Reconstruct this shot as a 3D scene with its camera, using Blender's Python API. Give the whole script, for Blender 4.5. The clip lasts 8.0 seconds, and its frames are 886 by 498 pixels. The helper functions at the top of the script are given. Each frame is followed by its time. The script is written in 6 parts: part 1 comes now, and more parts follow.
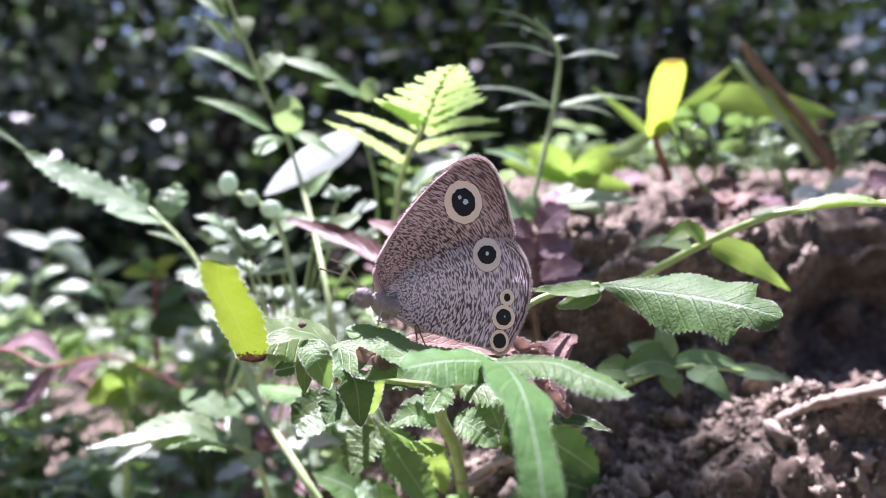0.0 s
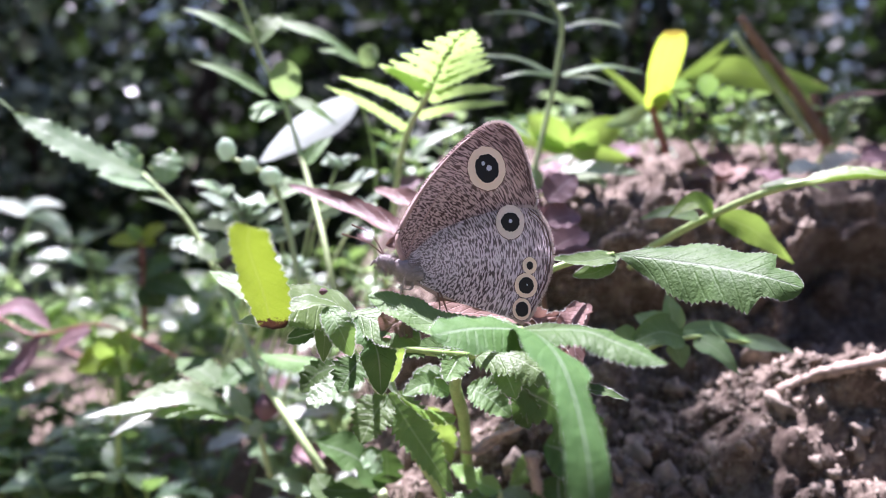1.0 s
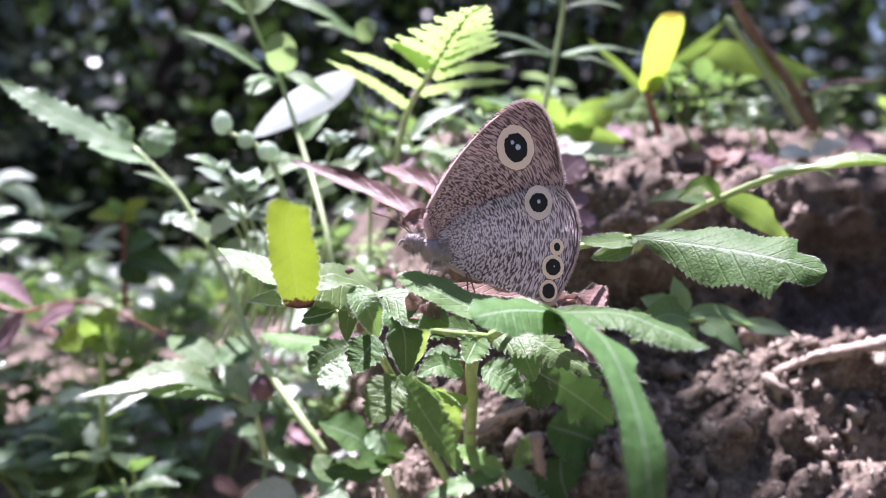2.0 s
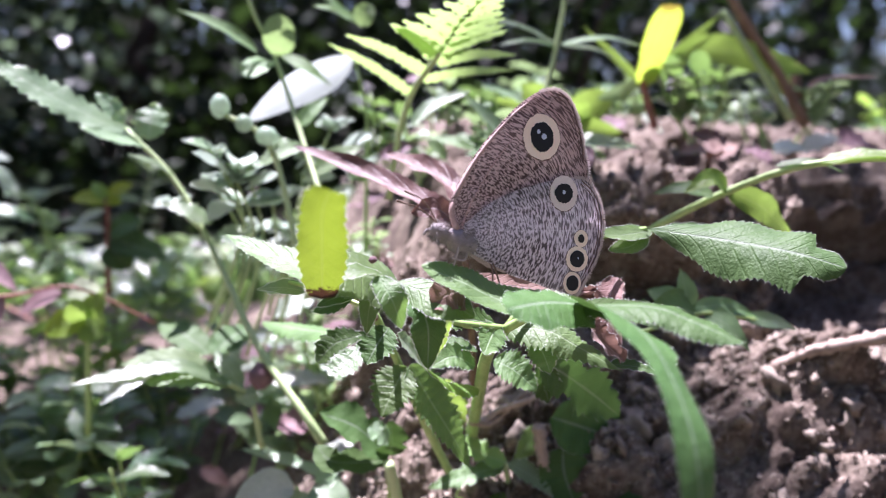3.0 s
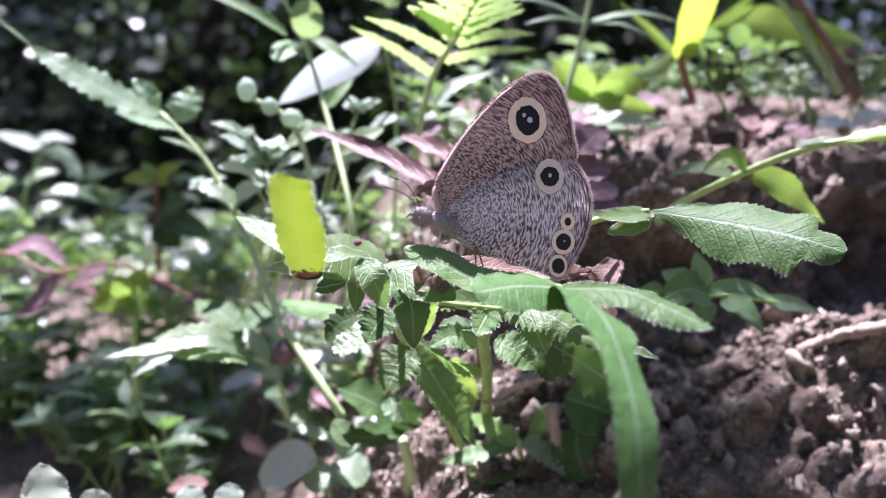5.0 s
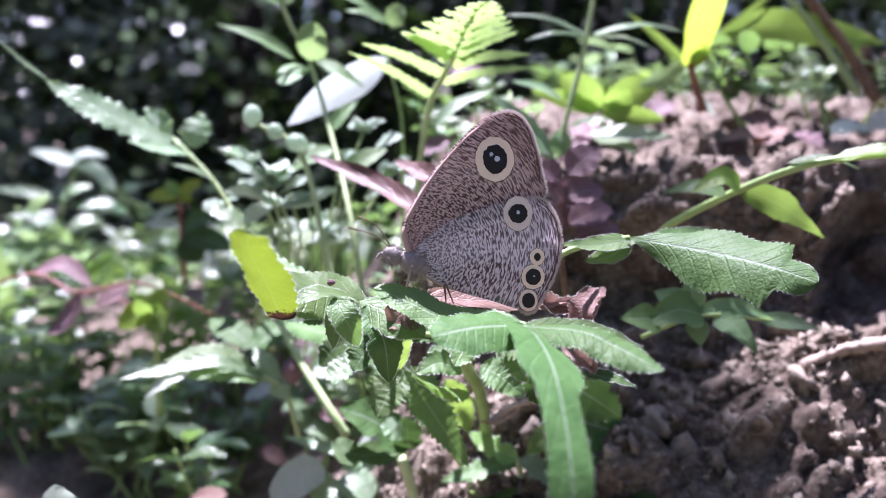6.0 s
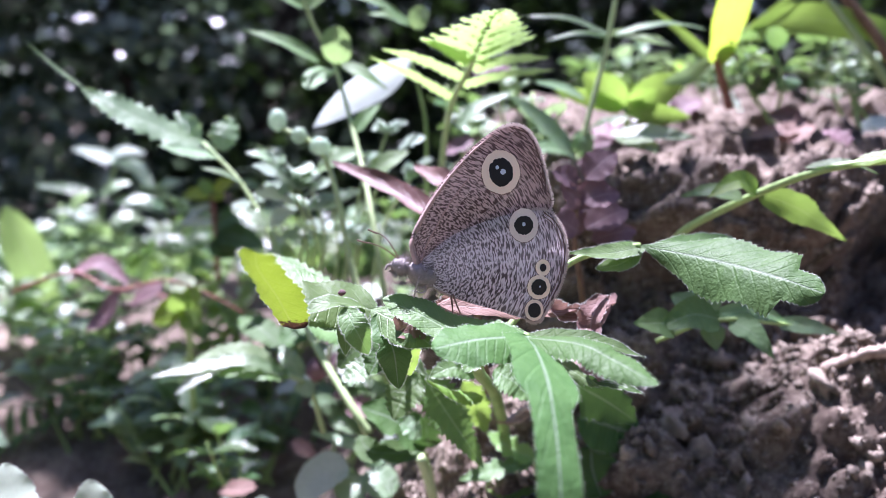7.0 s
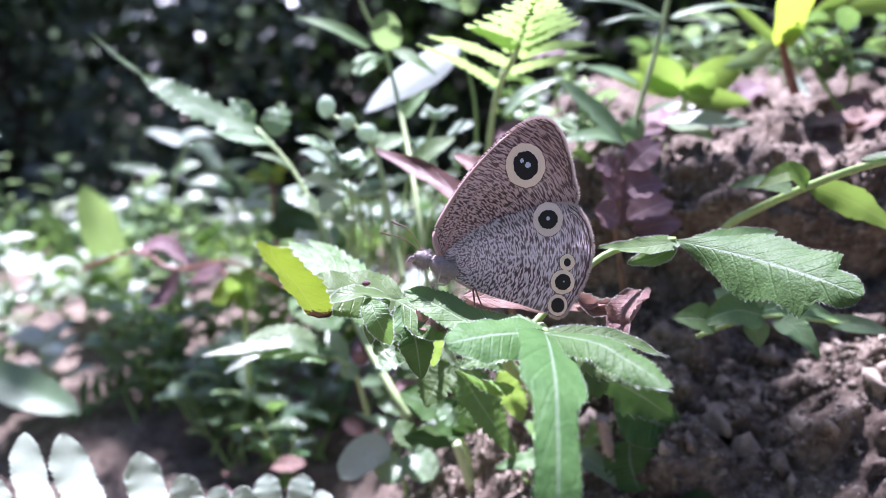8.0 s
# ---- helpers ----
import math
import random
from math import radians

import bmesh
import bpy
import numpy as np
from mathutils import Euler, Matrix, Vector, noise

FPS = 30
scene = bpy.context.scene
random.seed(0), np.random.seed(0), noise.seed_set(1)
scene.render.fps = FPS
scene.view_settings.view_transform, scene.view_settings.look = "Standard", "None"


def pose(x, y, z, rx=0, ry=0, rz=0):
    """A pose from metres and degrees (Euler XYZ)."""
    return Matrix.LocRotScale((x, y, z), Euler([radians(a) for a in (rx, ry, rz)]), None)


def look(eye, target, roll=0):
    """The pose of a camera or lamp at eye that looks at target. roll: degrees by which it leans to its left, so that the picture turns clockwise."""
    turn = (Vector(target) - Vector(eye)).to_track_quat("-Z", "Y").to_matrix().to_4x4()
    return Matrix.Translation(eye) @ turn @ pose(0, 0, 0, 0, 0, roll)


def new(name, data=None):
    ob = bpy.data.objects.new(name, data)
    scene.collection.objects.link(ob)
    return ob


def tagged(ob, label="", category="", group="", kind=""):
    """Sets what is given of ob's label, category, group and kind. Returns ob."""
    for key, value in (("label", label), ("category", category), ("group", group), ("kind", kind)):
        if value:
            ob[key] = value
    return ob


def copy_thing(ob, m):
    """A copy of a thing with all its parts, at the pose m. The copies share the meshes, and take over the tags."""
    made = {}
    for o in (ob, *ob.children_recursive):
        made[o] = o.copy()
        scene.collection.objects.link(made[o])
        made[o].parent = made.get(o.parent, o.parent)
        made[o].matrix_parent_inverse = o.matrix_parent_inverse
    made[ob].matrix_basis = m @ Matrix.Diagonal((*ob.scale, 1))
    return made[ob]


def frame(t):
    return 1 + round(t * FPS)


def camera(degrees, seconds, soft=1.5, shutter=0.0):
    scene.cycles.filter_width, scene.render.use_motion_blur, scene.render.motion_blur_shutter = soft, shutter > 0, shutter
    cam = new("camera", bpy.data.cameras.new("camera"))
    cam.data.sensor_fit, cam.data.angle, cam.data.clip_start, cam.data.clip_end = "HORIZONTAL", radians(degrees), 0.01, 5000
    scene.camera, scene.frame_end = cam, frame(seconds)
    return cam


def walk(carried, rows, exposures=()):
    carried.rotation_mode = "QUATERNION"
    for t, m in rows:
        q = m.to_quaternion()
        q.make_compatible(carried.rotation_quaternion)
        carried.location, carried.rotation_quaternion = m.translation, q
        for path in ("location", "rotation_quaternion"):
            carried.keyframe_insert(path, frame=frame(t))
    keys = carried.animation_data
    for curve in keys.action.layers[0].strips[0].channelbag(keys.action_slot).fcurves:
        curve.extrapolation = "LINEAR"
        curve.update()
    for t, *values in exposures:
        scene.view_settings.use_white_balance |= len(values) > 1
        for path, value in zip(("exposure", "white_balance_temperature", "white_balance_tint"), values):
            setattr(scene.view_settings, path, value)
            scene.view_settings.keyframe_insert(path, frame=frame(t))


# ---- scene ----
cam = camera(60.73, 8.0, soft=0.6)
cam.data.dof.use_dof = True
cam.data.dof.focus_distance = 0.0885
cam.data.dof.aperture_fstop = 21.0
PATH = [
    (0, (0.00344, -0.08195, 0.11334), (0.00353, 0.01784, 0.10676), -0.93),
    (0.5, (0.00056, -0.08153, 0.11301), (0.00205, 0.01807, 0.10414), -0.59),
    (1, (-0.00178, -0.08060, 0.11259), (0.00145, 0.01884, 0.10244), -0.22),
    (1.5, (-0.00325, -0.07912, 0.11286), (0.00197, 0.02006, 0.10119), 0.31),
    (1.7, (-0.00535, -0.07900, 0.11234), (0.00082, 0.02008, 0.10023), 0.55),
    (2.8, (-0.01322, -0.07718, 0.11274), (-0.00236, 0.02121, 0.09859), 1.68),
    (3, (-0.01379, -0.07665, 0.11223), (-0.00242, 0.02168, 0.09802), 1.95),
    (3.5, (-0.01420, -0.07540, 0.11237), (-0.00143, 0.02269, 0.09769), 2.43),
    (4, (-0.01437, -0.07550, 0.11178), (-0.00201, 0.02263, 0.09698), 2.61),
    (4.5, (-0.00943, -0.07745, 0.11340), (-0.00148, 0.02096, 0.09752), 2.07),
    (4.7, (-0.00825, -0.07789, 0.11295), (-0.00230, 0.02054, 0.09634), 1.88),
    (5.8, (0.00277, -0.08030, 0.11761), (-0.00017, 0.01792, 0.09908), -0.32),
    (6, (0.00252, -0.08011, 0.11859), (-0.00029, 0.01816, 0.10024), -0.32),
    (6.5, (0.00312, -0.08129, 0.11879), (-0.00244, 0.01660, 0.09910), -0.60),
    (7, (0.00611, -0.08156, 0.12148), (-0.00175, 0.01615, 0.10169), -0.94),
    (7.5, (0.00740, -0.08244, 0.12254), (-0.00392, 0.01474, 0.10186), -1.23),
    (8, (0.01148, -0.08074, 0.12285), (-0.00563, 0.01525, 0.10063), -1.16),
]
walk(cam, [(t, look(eye, target, roll)) for t, eye, target, roll in PATH],
     exposures=((0, 2.13, 5800, 37), (4, 2.0, 5750, 37), (8, 2.07, 5450, 36)))

# ---- light ----
SUN_FROM = Vector((-0.16, 0.34, 1.0)).normalized()
world = bpy.data.worlds.new("sky")
scene.world = world
world.use_nodes = True
wn = world.node_tree
sky = wn.nodes.new("ShaderNodeTexSky")
sky.sky_type = "NISHITA"
sky.sun_disc = False
sky.sun_elevation = math.asin(SUN_FROM.z)
sky.sun_rotation = math.atan2(SUN_FROM.x, SUN_FROM.y)
wn.links.new(sky.outputs[0], wn.nodes["Background"].inputs[0])
wn.nodes["Background"].inputs[1].default_value = 0.05
sun = new("sun", bpy.data.lights.new("sun", "SUN"))
sun.data.energy = 5.0
sun.data.angle = radians(0.53)
sun.data.color = (1.0, 0.96, 0.90)
sun.matrix_world = look(SUN_FROM * 20, (0, 0, 0))

# ---- small helpers, lengths in millimetres ----
MM = 0.001
ORIGIN = {}


def mm(p):
    return Vector(p) * MM


def thing(name, at_mm, label, category, group="", kind=""):
    ob = new(name)
    ob.empty_display_size = 0.005
    ob.location = mm(at_mm)
    ORIGIN[ob.name] = mm(at_mm)
    return tagged(ob, label, category, group, kind)


def mesh_of(name, verts, faces, material, uvs=None, smooth=True):
    me = bpy.data.meshes.new(name)
    me.from_pydata(verts, [], faces)
    if smooth:
        me.polygons.foreach_set("use_smooth", [True] * len(me.polygons))
    if uvs is not None:
        layer = me.uv_layers.new(name="along")
        idx = np.zeros(len(me.loops), dtype=np.int32)
        me.loops.foreach_get("vertex_index", idx)
        layer.data.foreach_set("uv", np.asarray(uvs, dtype=np.float32)[idx].ravel())
    me.materials.append(material)
    me.update()
    return me


def part(name, verts, faces, material, parent, label="", uvs=None, smooth=True):
    """Links one mesh, given in metres of the world, as a part of parent; its origin is its first point."""
    verts = np.asarray([tuple(v) for v in verts], dtype=float)
    first = Vector(verts[0])
    ob = new(name, mesh_of(name, verts - verts[0], faces, material, uvs, smooth))
    ORIGIN[ob.name] = first
    if parent is not None:
        ob.parent = parent
        ob.location = first - ORIGIN[parent.name]
    else:
        ob.location = first
    return tagged(ob, label)


def curve_points(pts, n):
    """n + 1 points along a smooth curve through pts."""
    pts = [Vector(p) for p in pts]
    if len(pts) == 2:
        return [pts[0].lerp(pts[1], i / n) for i in range(n + 1)]
    ext = [2 * pts[0] - pts[1]] + pts + [2 * pts[-1] - pts[-2]]
    out = []
    for i in range(n + 1):
        s = i / n * (len(pts) - 1)
        k = min(int(s), len(pts) - 2)
        t = s - k
        a, b, c, d = ext[k:k + 4]
        out.append(0.5 * ((2 * b) + (c - a) * t + (2 * a - 5 * b + 4 * c - d) * t * t + (3 * b - a - 3 * c + d) * t ** 3))
    return out


def ease(a, b, x):
    s = min(1.0, max(0.0, (x - a) / (b - a)))
    return s * s * (3 - 2 * s)


def width_at(shape, u):
    if shape == "oval":
        return max(0.0, math.sin(math.pi * u ** 0.85)) ** 0.75
    if shape == "egg":
        return max(0.0, math.sin(math.pi * u ** 1.3)) ** 0.6
    if shape == "round":
        return max(0.0, 1 - (2 * u - 1) ** 2) ** 0.5
    if shape == "lance":
        return max(0.0, math.sin(math.pi * u ** 0.6)) ** 0.9
    if shape == "strap":
        return min(1.0, (u / 0.14) ** 0.6, ((1 - u) / 0.3) ** 0.55) if 0 < u < 1 else 0.0
    if shape == "tongue":
        return min(1.0, (u / 0.12) ** 0.6) * (1 - 0.34 * ease(0.36, 0.43, u) - 0.14 * ease(0.5, 0.9, u)) * min(1.0, ((1 - u) / 0.12) ** 0.5) if 0 < u < 1 else 0.0
    if shape == "flap":
        return min(1.0, (max(u, 0.001) / 0.16) ** 0.5) * (1 - 0.12 * math.sin(u * 7)) * (1 - 0.25 * ease(0.9, 1.0, u))
    if shape == "comb":
        return min(1.0, (u / 0.05) ** 0.5) * (1 - 0.55 * u) * min(1.0, ((1 - u) / 0.25) ** 0.6) if 0 < u < 1 else 0.0
    if shape == "spoon":
        return max(0.08, math.sin(math.pi * min(1.0, u ** 1.5))) ** 0.8 if u < 1 else 0.0
    if shape == "frond_end":
        body = min(1.0, (u / 0.30) ** 1.2) if u < 0.72 else 1 - 0.48 * ease(0.72, 0.77, u)
        return max(0.0, body * min(1.0, ((1 - u) / 0.10) ** 0.5)) * (1 + 0.06 * math.sin(19 * u))
    if shape == "lobed":
        body = max(0.0, math.sin(math.pi * u ** 0.8)) ** 0.7
        return body * (1 - 0.42 * math.exp(-((u - 0.42) / 0.07) ** 2))
    return 1.0


def blade_mesh(pts, width, up=(0, -0.45, 1), shape="oval", teeth=0, bite=0.13, fold=0.2, arch=0.08, twist=0, wave=0.04, pucker=0.0, seed=0):
    """Vertices, faces and uvs of a leaf blade along pts (mm), width in mm."""
    pts = [Vector(p) for p in pts]
    length = sum((b - a).length for a, b in zip(pts, pts[1:]))
    up = Vector(up).normalized()
    if len(pts) == 2:
        axis = (pts[1] - pts[0]).normalized()
        lift = (up - axis * up.dot(axis)).normalized()
        pts = [pts[0], pts[0].lerp(pts[1], 0.5) + lift * arch * length, pts[1]]
    n = max(12, teeth * (5 if pucker else 3))
    line = curve_points(pts, n)
    cross = (-1.0, -0.8, -0.45, 0.0, 0.45, 0.8, 1.0)
    verts, uvs, faces = [], [], []
    for i, c in enumerate(line):
        u = i / n
        axis = (line[min(i + 1, n)] - line[max(i - 1, 0)]).normalized()
        side = axis.cross(up)
        side = side.normalized() if side.length > 1e-4 else Vector((1, 0, 0))
        nrm = side.cross(axis)
        if twist:
            turn = Matrix.Rotation(radians(twist) * u, 3, axis)
            side, nrm = turn @ side, turn @ nrm
        half = 0.5 * width * max(width_at(shape, u), 0.02)
        for v in cross:
            w = half
            if teeth:
                saw = (u * teeth + 0.15 * math.sin(seed + 9 * u)) % 1.0
                w *= 1 - bite * (1 - saw) * abs(v) ** 3
            ripple = wave * width * noise.noise(Vector((u * 3.1 + seed, v * 1.3, seed * 1.7))) * abs(v)
            ripple += wave * 0.6 * width * math.sin(u * 23 + seed * 3 + v) * v * v
            if pucker:
                cell = (u * max(6, teeth * (0.75 if teeth < 20 else 0.45)) - 1.1 * abs(v) + 0.5 * noise.noise(Vector((u * 7, v * 1.5, seed)))) % 1.0
                ripple += pucker * (0.6 + 0.8 * noise.noise(Vector((u * 5, v, seed + 4)))) * width * width_at(shape, u) * math.sin(math.pi * cell) ** 0.7 * min(1.0, 4 * abs(v)) * (1 - 0.7 * v ** 4)
            p = c + side * (w * v) + nrm * (fold * w * abs(v) ** 1.4 + ripple)
            verts.append(p * MM)
            uvs.append((u, 0.5 + 0.5 * v))
    m = len(cross)
    for i in range(n):
        for j in range(m - 1):
            a = i * m + j
            faces.append((a, a + 1, a + m + 1, a + m))
    return verts, faces, uvs


COUNT = [0]


def edge_hairs(parent, verts, per_row=3, length=0.26, row=7):
    """Fine white hairs along both edges of a blade whose vertices come in rows across it."""
    rng = random.Random(COUNT[0])
    out, faces = [], []
    rows = len(verts) // row
    for i in range(1, rows - 1):
        for edge, inner in ((0, 1), (row - 1, row - 2)):
            a, b, c = verts[i * row + edge], verts[(i + 1) * row + edge], verts[i * row + inner]
            away = (a - c).normalized() if (a - c).length > 1e-7 else Vector((0, 0, 1))
            along = (b - a).normalized() if (b - a).length > 1e-7 else Vector((1, 0, 0))
            for k in range(per_row if rows < 55 else max(1, per_row - 2)):
                p = a.lerp(b, rng.random())
                d = (away + along * rng.uniform(-0.2, 0.8) + Vector((rng.gauss(0, 0.3), rng.gauss(0, 0.3), rng.gauss(0.1, 0.3)))).normalized()
                w = along * 0.028 * MM
                n0 = len(out)
                out += [p - w, p + w, p + d * length * rng.uniform(0.5, 1.1) * MM]
                faces.append((n0, n0 + 1, n0 + 2))
    return part("hair", out, faces, HAIR, parent, "fine white hairs")


def leaf(parent, pts, width, material, name="leaf", label="", hairy=0, **shape):
    COUNT[0] += 1
    verts, faces, uvs = blade_mesh(pts, width, seed=COUNT[0] * 0.37, **shape)
    ob = part(name, verts, faces, material, parent, label, uvs)
    if hairy:
        edge_hairs(ob, verts, hairy)
    return ob


def tube_mesh(pts, r0, r1, sides=8, n=None, rough=0.0):
    n = n or max(6, 5 * (len(pts) - 1))
    line = curve_points(pts, n)
    verts, faces = [], []
    ref = Vector((0.31, 0.2, 0.93))
    for i, c in enumerate(line):
        axis = (line[min(i + 1, n)] - line[max(i - 1, 0)]).normalized()
        a = axis.cross(ref)
        a = (a if a.length > 0.05 else axis.cross(Vector((1, 0, 0)))).normalized()
        b = axis.cross(a)
        r = r0 + (r1 - r0) * i / n
        for k in range(sides):
            q = 2 * math.pi * k / sides
            rr = r * (1 + rough * noise.noise(Vector((i * 0.7, k * 1.3, r0 * 7))))
            verts.append((c + (a * math.cos(q) + b * math.sin(q)) * rr) * MM)
    for i in range(n):
        for k in range(sides):
            k2 = (k + 1) % sides
            faces.append((i * sides + k, i * sides + k2, (i + 1) * sides + k2, (i + 1) * sides + k))
    faces.append(tuple(range(sides))[::-1])
    faces.append(tuple(n * sides + k for k in range(sides)))
    return verts, faces


def stem(parent, pts, r0, r1, material, name="stem", label="", rough=0.0, sides=8):
    verts, faces = tube_mesh(pts, r0, r1, sides, rough=rough)
    return part(name, verts, faces, material, parent, label)


def blob_mesh(centre, radii, rough=0.1, rings=9, sides=12, seed=0, axis=None):
    c = Vector(centre)
    turn = Vector((0, 0, 1)).rotation_difference(Vector(axis)).to_matrix() if axis else Matrix.Identity(3)
    verts, faces = [], []
    for i in range(rings + 1):
        a = math.pi * i / rings
        for k in range(sides):
            q = 2 * math.pi * k / sides
            d = Vector((math.sin(a) * math.cos(q), math.sin(a) * math.sin(q), math.cos(a)))
            f = 1 + rough * noise.noise(d * 2.3 + Vector((seed * 3.1, seed, 0)))
            verts.append((c + turn @ Vector((d.x * radii[0], d.y * radii[1], d.z * radii[2])) * f) * MM)
    for i in range(rings):
        for k in range(sides):
            k2 = (k + 1) % sides
            faces.append((i * sides + k, (i + 1) * sides + k, (i + 1) * sides + k2, i * sides + k2))
    return verts, faces


def blob(parent, centre, radii, material, name, label="", **more):
    verts, faces = blob_mesh(centre, radii, **more)
    return part(name, verts, faces, material, parent, label)


# ---- materials ----
def start(name):
    m = bpy.data.materials.new(name)
    m.use_nodes = True
    t = m.node_tree
    return m, t, t.nodes["Principled BSDF"], t.nodes["Material Output"]


def math_node(t, op, a, b=0.0, c=0.0, clamp=False):
    nd = t.nodes.new("ShaderNodeMath")
    nd.operation = op
    nd.use_clamp = clamp
    for i, v in enumerate((a, b, c)):
        if isinstance(v, (int, float)):
            nd.inputs[i].default_value = v
        else:
            t.links.new(v, nd.inputs[i])
    return nd.outputs[0]


def ramp(t, fac, stops):
    nd = t.nodes.new("ShaderNodeValToRGB")
    while len(nd.color_ramp.elements) < len(stops):
        nd.color_ramp.elements.new(0.5)
    for e, (pos, col) in zip(nd.color_ramp.elements, stops):
        e.position = pos
        e.color = (*col, 1)
    t.links.new(fac, nd.inputs[0])
    return nd.outputs[0]


def mix(t, fac, a, b, mode="MIX"):
    nd = t.nodes.new("ShaderNodeMix")
    nd.data_type = "RGBA"
    nd.blend_type = mode
    for key, v in ((0, fac), (6, a), (7, b)):
        if isinstance(v, (int, float)):
            nd.inputs[key].default_value = v
        elif isinstance(v, tuple):
            nd.inputs[key].default_value = (*v, 1)
        else:
            t.links.new(v, nd.inputs[key])
    return nd.outputs[2]


def noise_tex(t, vector, scale, detail=3.0, rough=0.55):
    nd = t.nodes.new("ShaderNodeTexNoise")
    nd.inputs["Scale"].default_value = scale
    nd.inputs["Detail"].default_value = detail
    nd.inputs["Roughness"].default_value = rough
    t.links.new(vector, nd.inputs["Vector"])
    return nd.outputs["Fac"]


def bump(t, height, strength, distance, bsdf):
    nd = t.nodes.new("ShaderNodeBump")
    nd.inputs["Strength"].default_value = strength
    nd.inputs["Distance"].default_value = distance
    t.links.new(height, nd.inputs["Height"])
    t.links.new(nd.outputs[0], bsdf.inputs["Normal"])
    return nd.outputs[0]


def leaf_material(name, top, glow, dark, through_it=0.4, gloss=0.4, veins=9.0, burnt=None, tint=0.25, spec=0.5, fuzz=0.0):
    """A leaf: pale midrib, side veins, mottling, gloss above and light passing through."""
    m, t, bsdf, out = start(name)
    uv = t.nodes.new("ShaderNodeUVMap")
    sep = t.nodes.new("ShaderNodeSeparateXYZ")
    t.links.new(uv.outputs[0], sep.inputs[0])
    off = math_node(t, "ABSOLUTE", math_node(t, "MULTIPLY_ADD", sep.outputs[1], 2.0, -1.0))
    rib = math_node(t, "SUBTRACT", 1.0, math_node(t, "MULTIPLY", off, 14.0, clamp=True), clamp=True)
    ph = math_node(t, "MULTIPLY_ADD", sep.outputs[0], veins, math_node(t, "MULTIPLY", off, -1.6))
    tri_wave = math_node(t, "PINGPONG", ph, 0.5)
    vein = math_node(t, "SUBTRACT", 1.0, math_node(t, "MULTIPLY", tri_wave, 9.0, clamp=True), clamp=True)
    co = t.nodes.new("ShaderNodeTexCoord").outputs["Object"]
    big = noise_tex(t, co, 220.0, 3.0)
    fine = noise_tex(t, co, 3200.0, 2.0)
    crinkle = noise_tex(t, co, 900.0, 2.0)
    info = t.nodes.new("ShaderNodeObjectInfo").outputs["Random"]
    base = mix(t, math_node(t, "MULTIPLY", math_node(t, "MULTIPLY_ADD", big, 2.2, -0.6, clamp=True), 0.7), top, dark)
    base = mix(t, math_node(t, "MULTIPLY", fine, 0.25), base, dark)
    base = mix(t, math_node(t, "MULTIPLY", vein, 0.13), base, glow)
    base = mix(t, math_node(t, "MULTIPLY", rib, 0.5), base, tuple(min(1, 0.5 * c + 0.28) for c in glow))
    if burnt:
        edge = math_node(t, "MULTIPLY_ADD", off, -0.05, math_node(t, "MULTIPLY_ADD", fine, 0.16, math_node(t, "SUBTRACT", sep.outputs[0], 0.045)))
        base = mix(t, math_node(t, "GREATER_THAN", edge, 0.95), base, burnt)
    hsv = t.nodes.new("ShaderNodeHueSaturation")
    t.links.new(base, hsv.inputs["Color"])
    t.links.new(math_node(t, "MULTIPLY_ADD", info, 2 * tint, 1.0 - tint), hsv.inputs["Value"])
    t.links.new(math_node(t, "MULTIPLY_ADD", info, 0.03, 0.485), hsv.inputs["Hue"])
    t.links.new(hsv.outputs[0], bsdf.inputs["Base Color"])
    t.links.new(math_node(t, "MULTIPLY_ADD", fine, 0.3, gloss - 0.15), bsdf.inputs["Roughness"])
    bsdf.inputs["Specular IOR Level"].default_value = spec
    if fuzz:
        bsdf.inputs["Sheen Weight"].default_value = fuzz
        bsdf.inputs["Sheen Roughness"].default_value = 0.4
    relief = math_node(t, "ADD", math_node(t, "MULTIPLY", math_node(t, "MAXIMUM", vein, rib), -0.22), math_node(t, "ADD", math_node(t, "MULTIPLY", fine, 0.45), math_node(t, "MULTIPLY", crinkle, 0.6)))
    nrm = bump(t, relief, 0.8, 0.00028, bsdf)
    back = t.nodes.new("ShaderNodeBsdfTranslucent")
    glow_col = mix(t, math_node(t, "MULTIPLY", math_node(t, "MAXIMUM", vein, rib), 0.3), glow, tuple(0.6 * c for c in glow))
    glow_col = mix(t, math_node(t, "MULTIPLY", big, 0.5), glow_col, tuple(0.7 * c for c in glow))
    if burnt:
        glow_col = mix(t, math_node(t, "GREATER_THAN", edge, 0.95), glow_col, burnt)
    t.links.new(glow_col, back.inputs["Color"])
    mx = t.nodes.new("ShaderNodeMixShader")
    mx.inputs[0].default_value = through_it
    t.links.new(bsdf.outputs[0], mx.inputs[1])
    t.links.new(back.outputs[0], mx.inputs[2])
    t.links.new(mx.outputs[0], out.inputs[0])
    return m


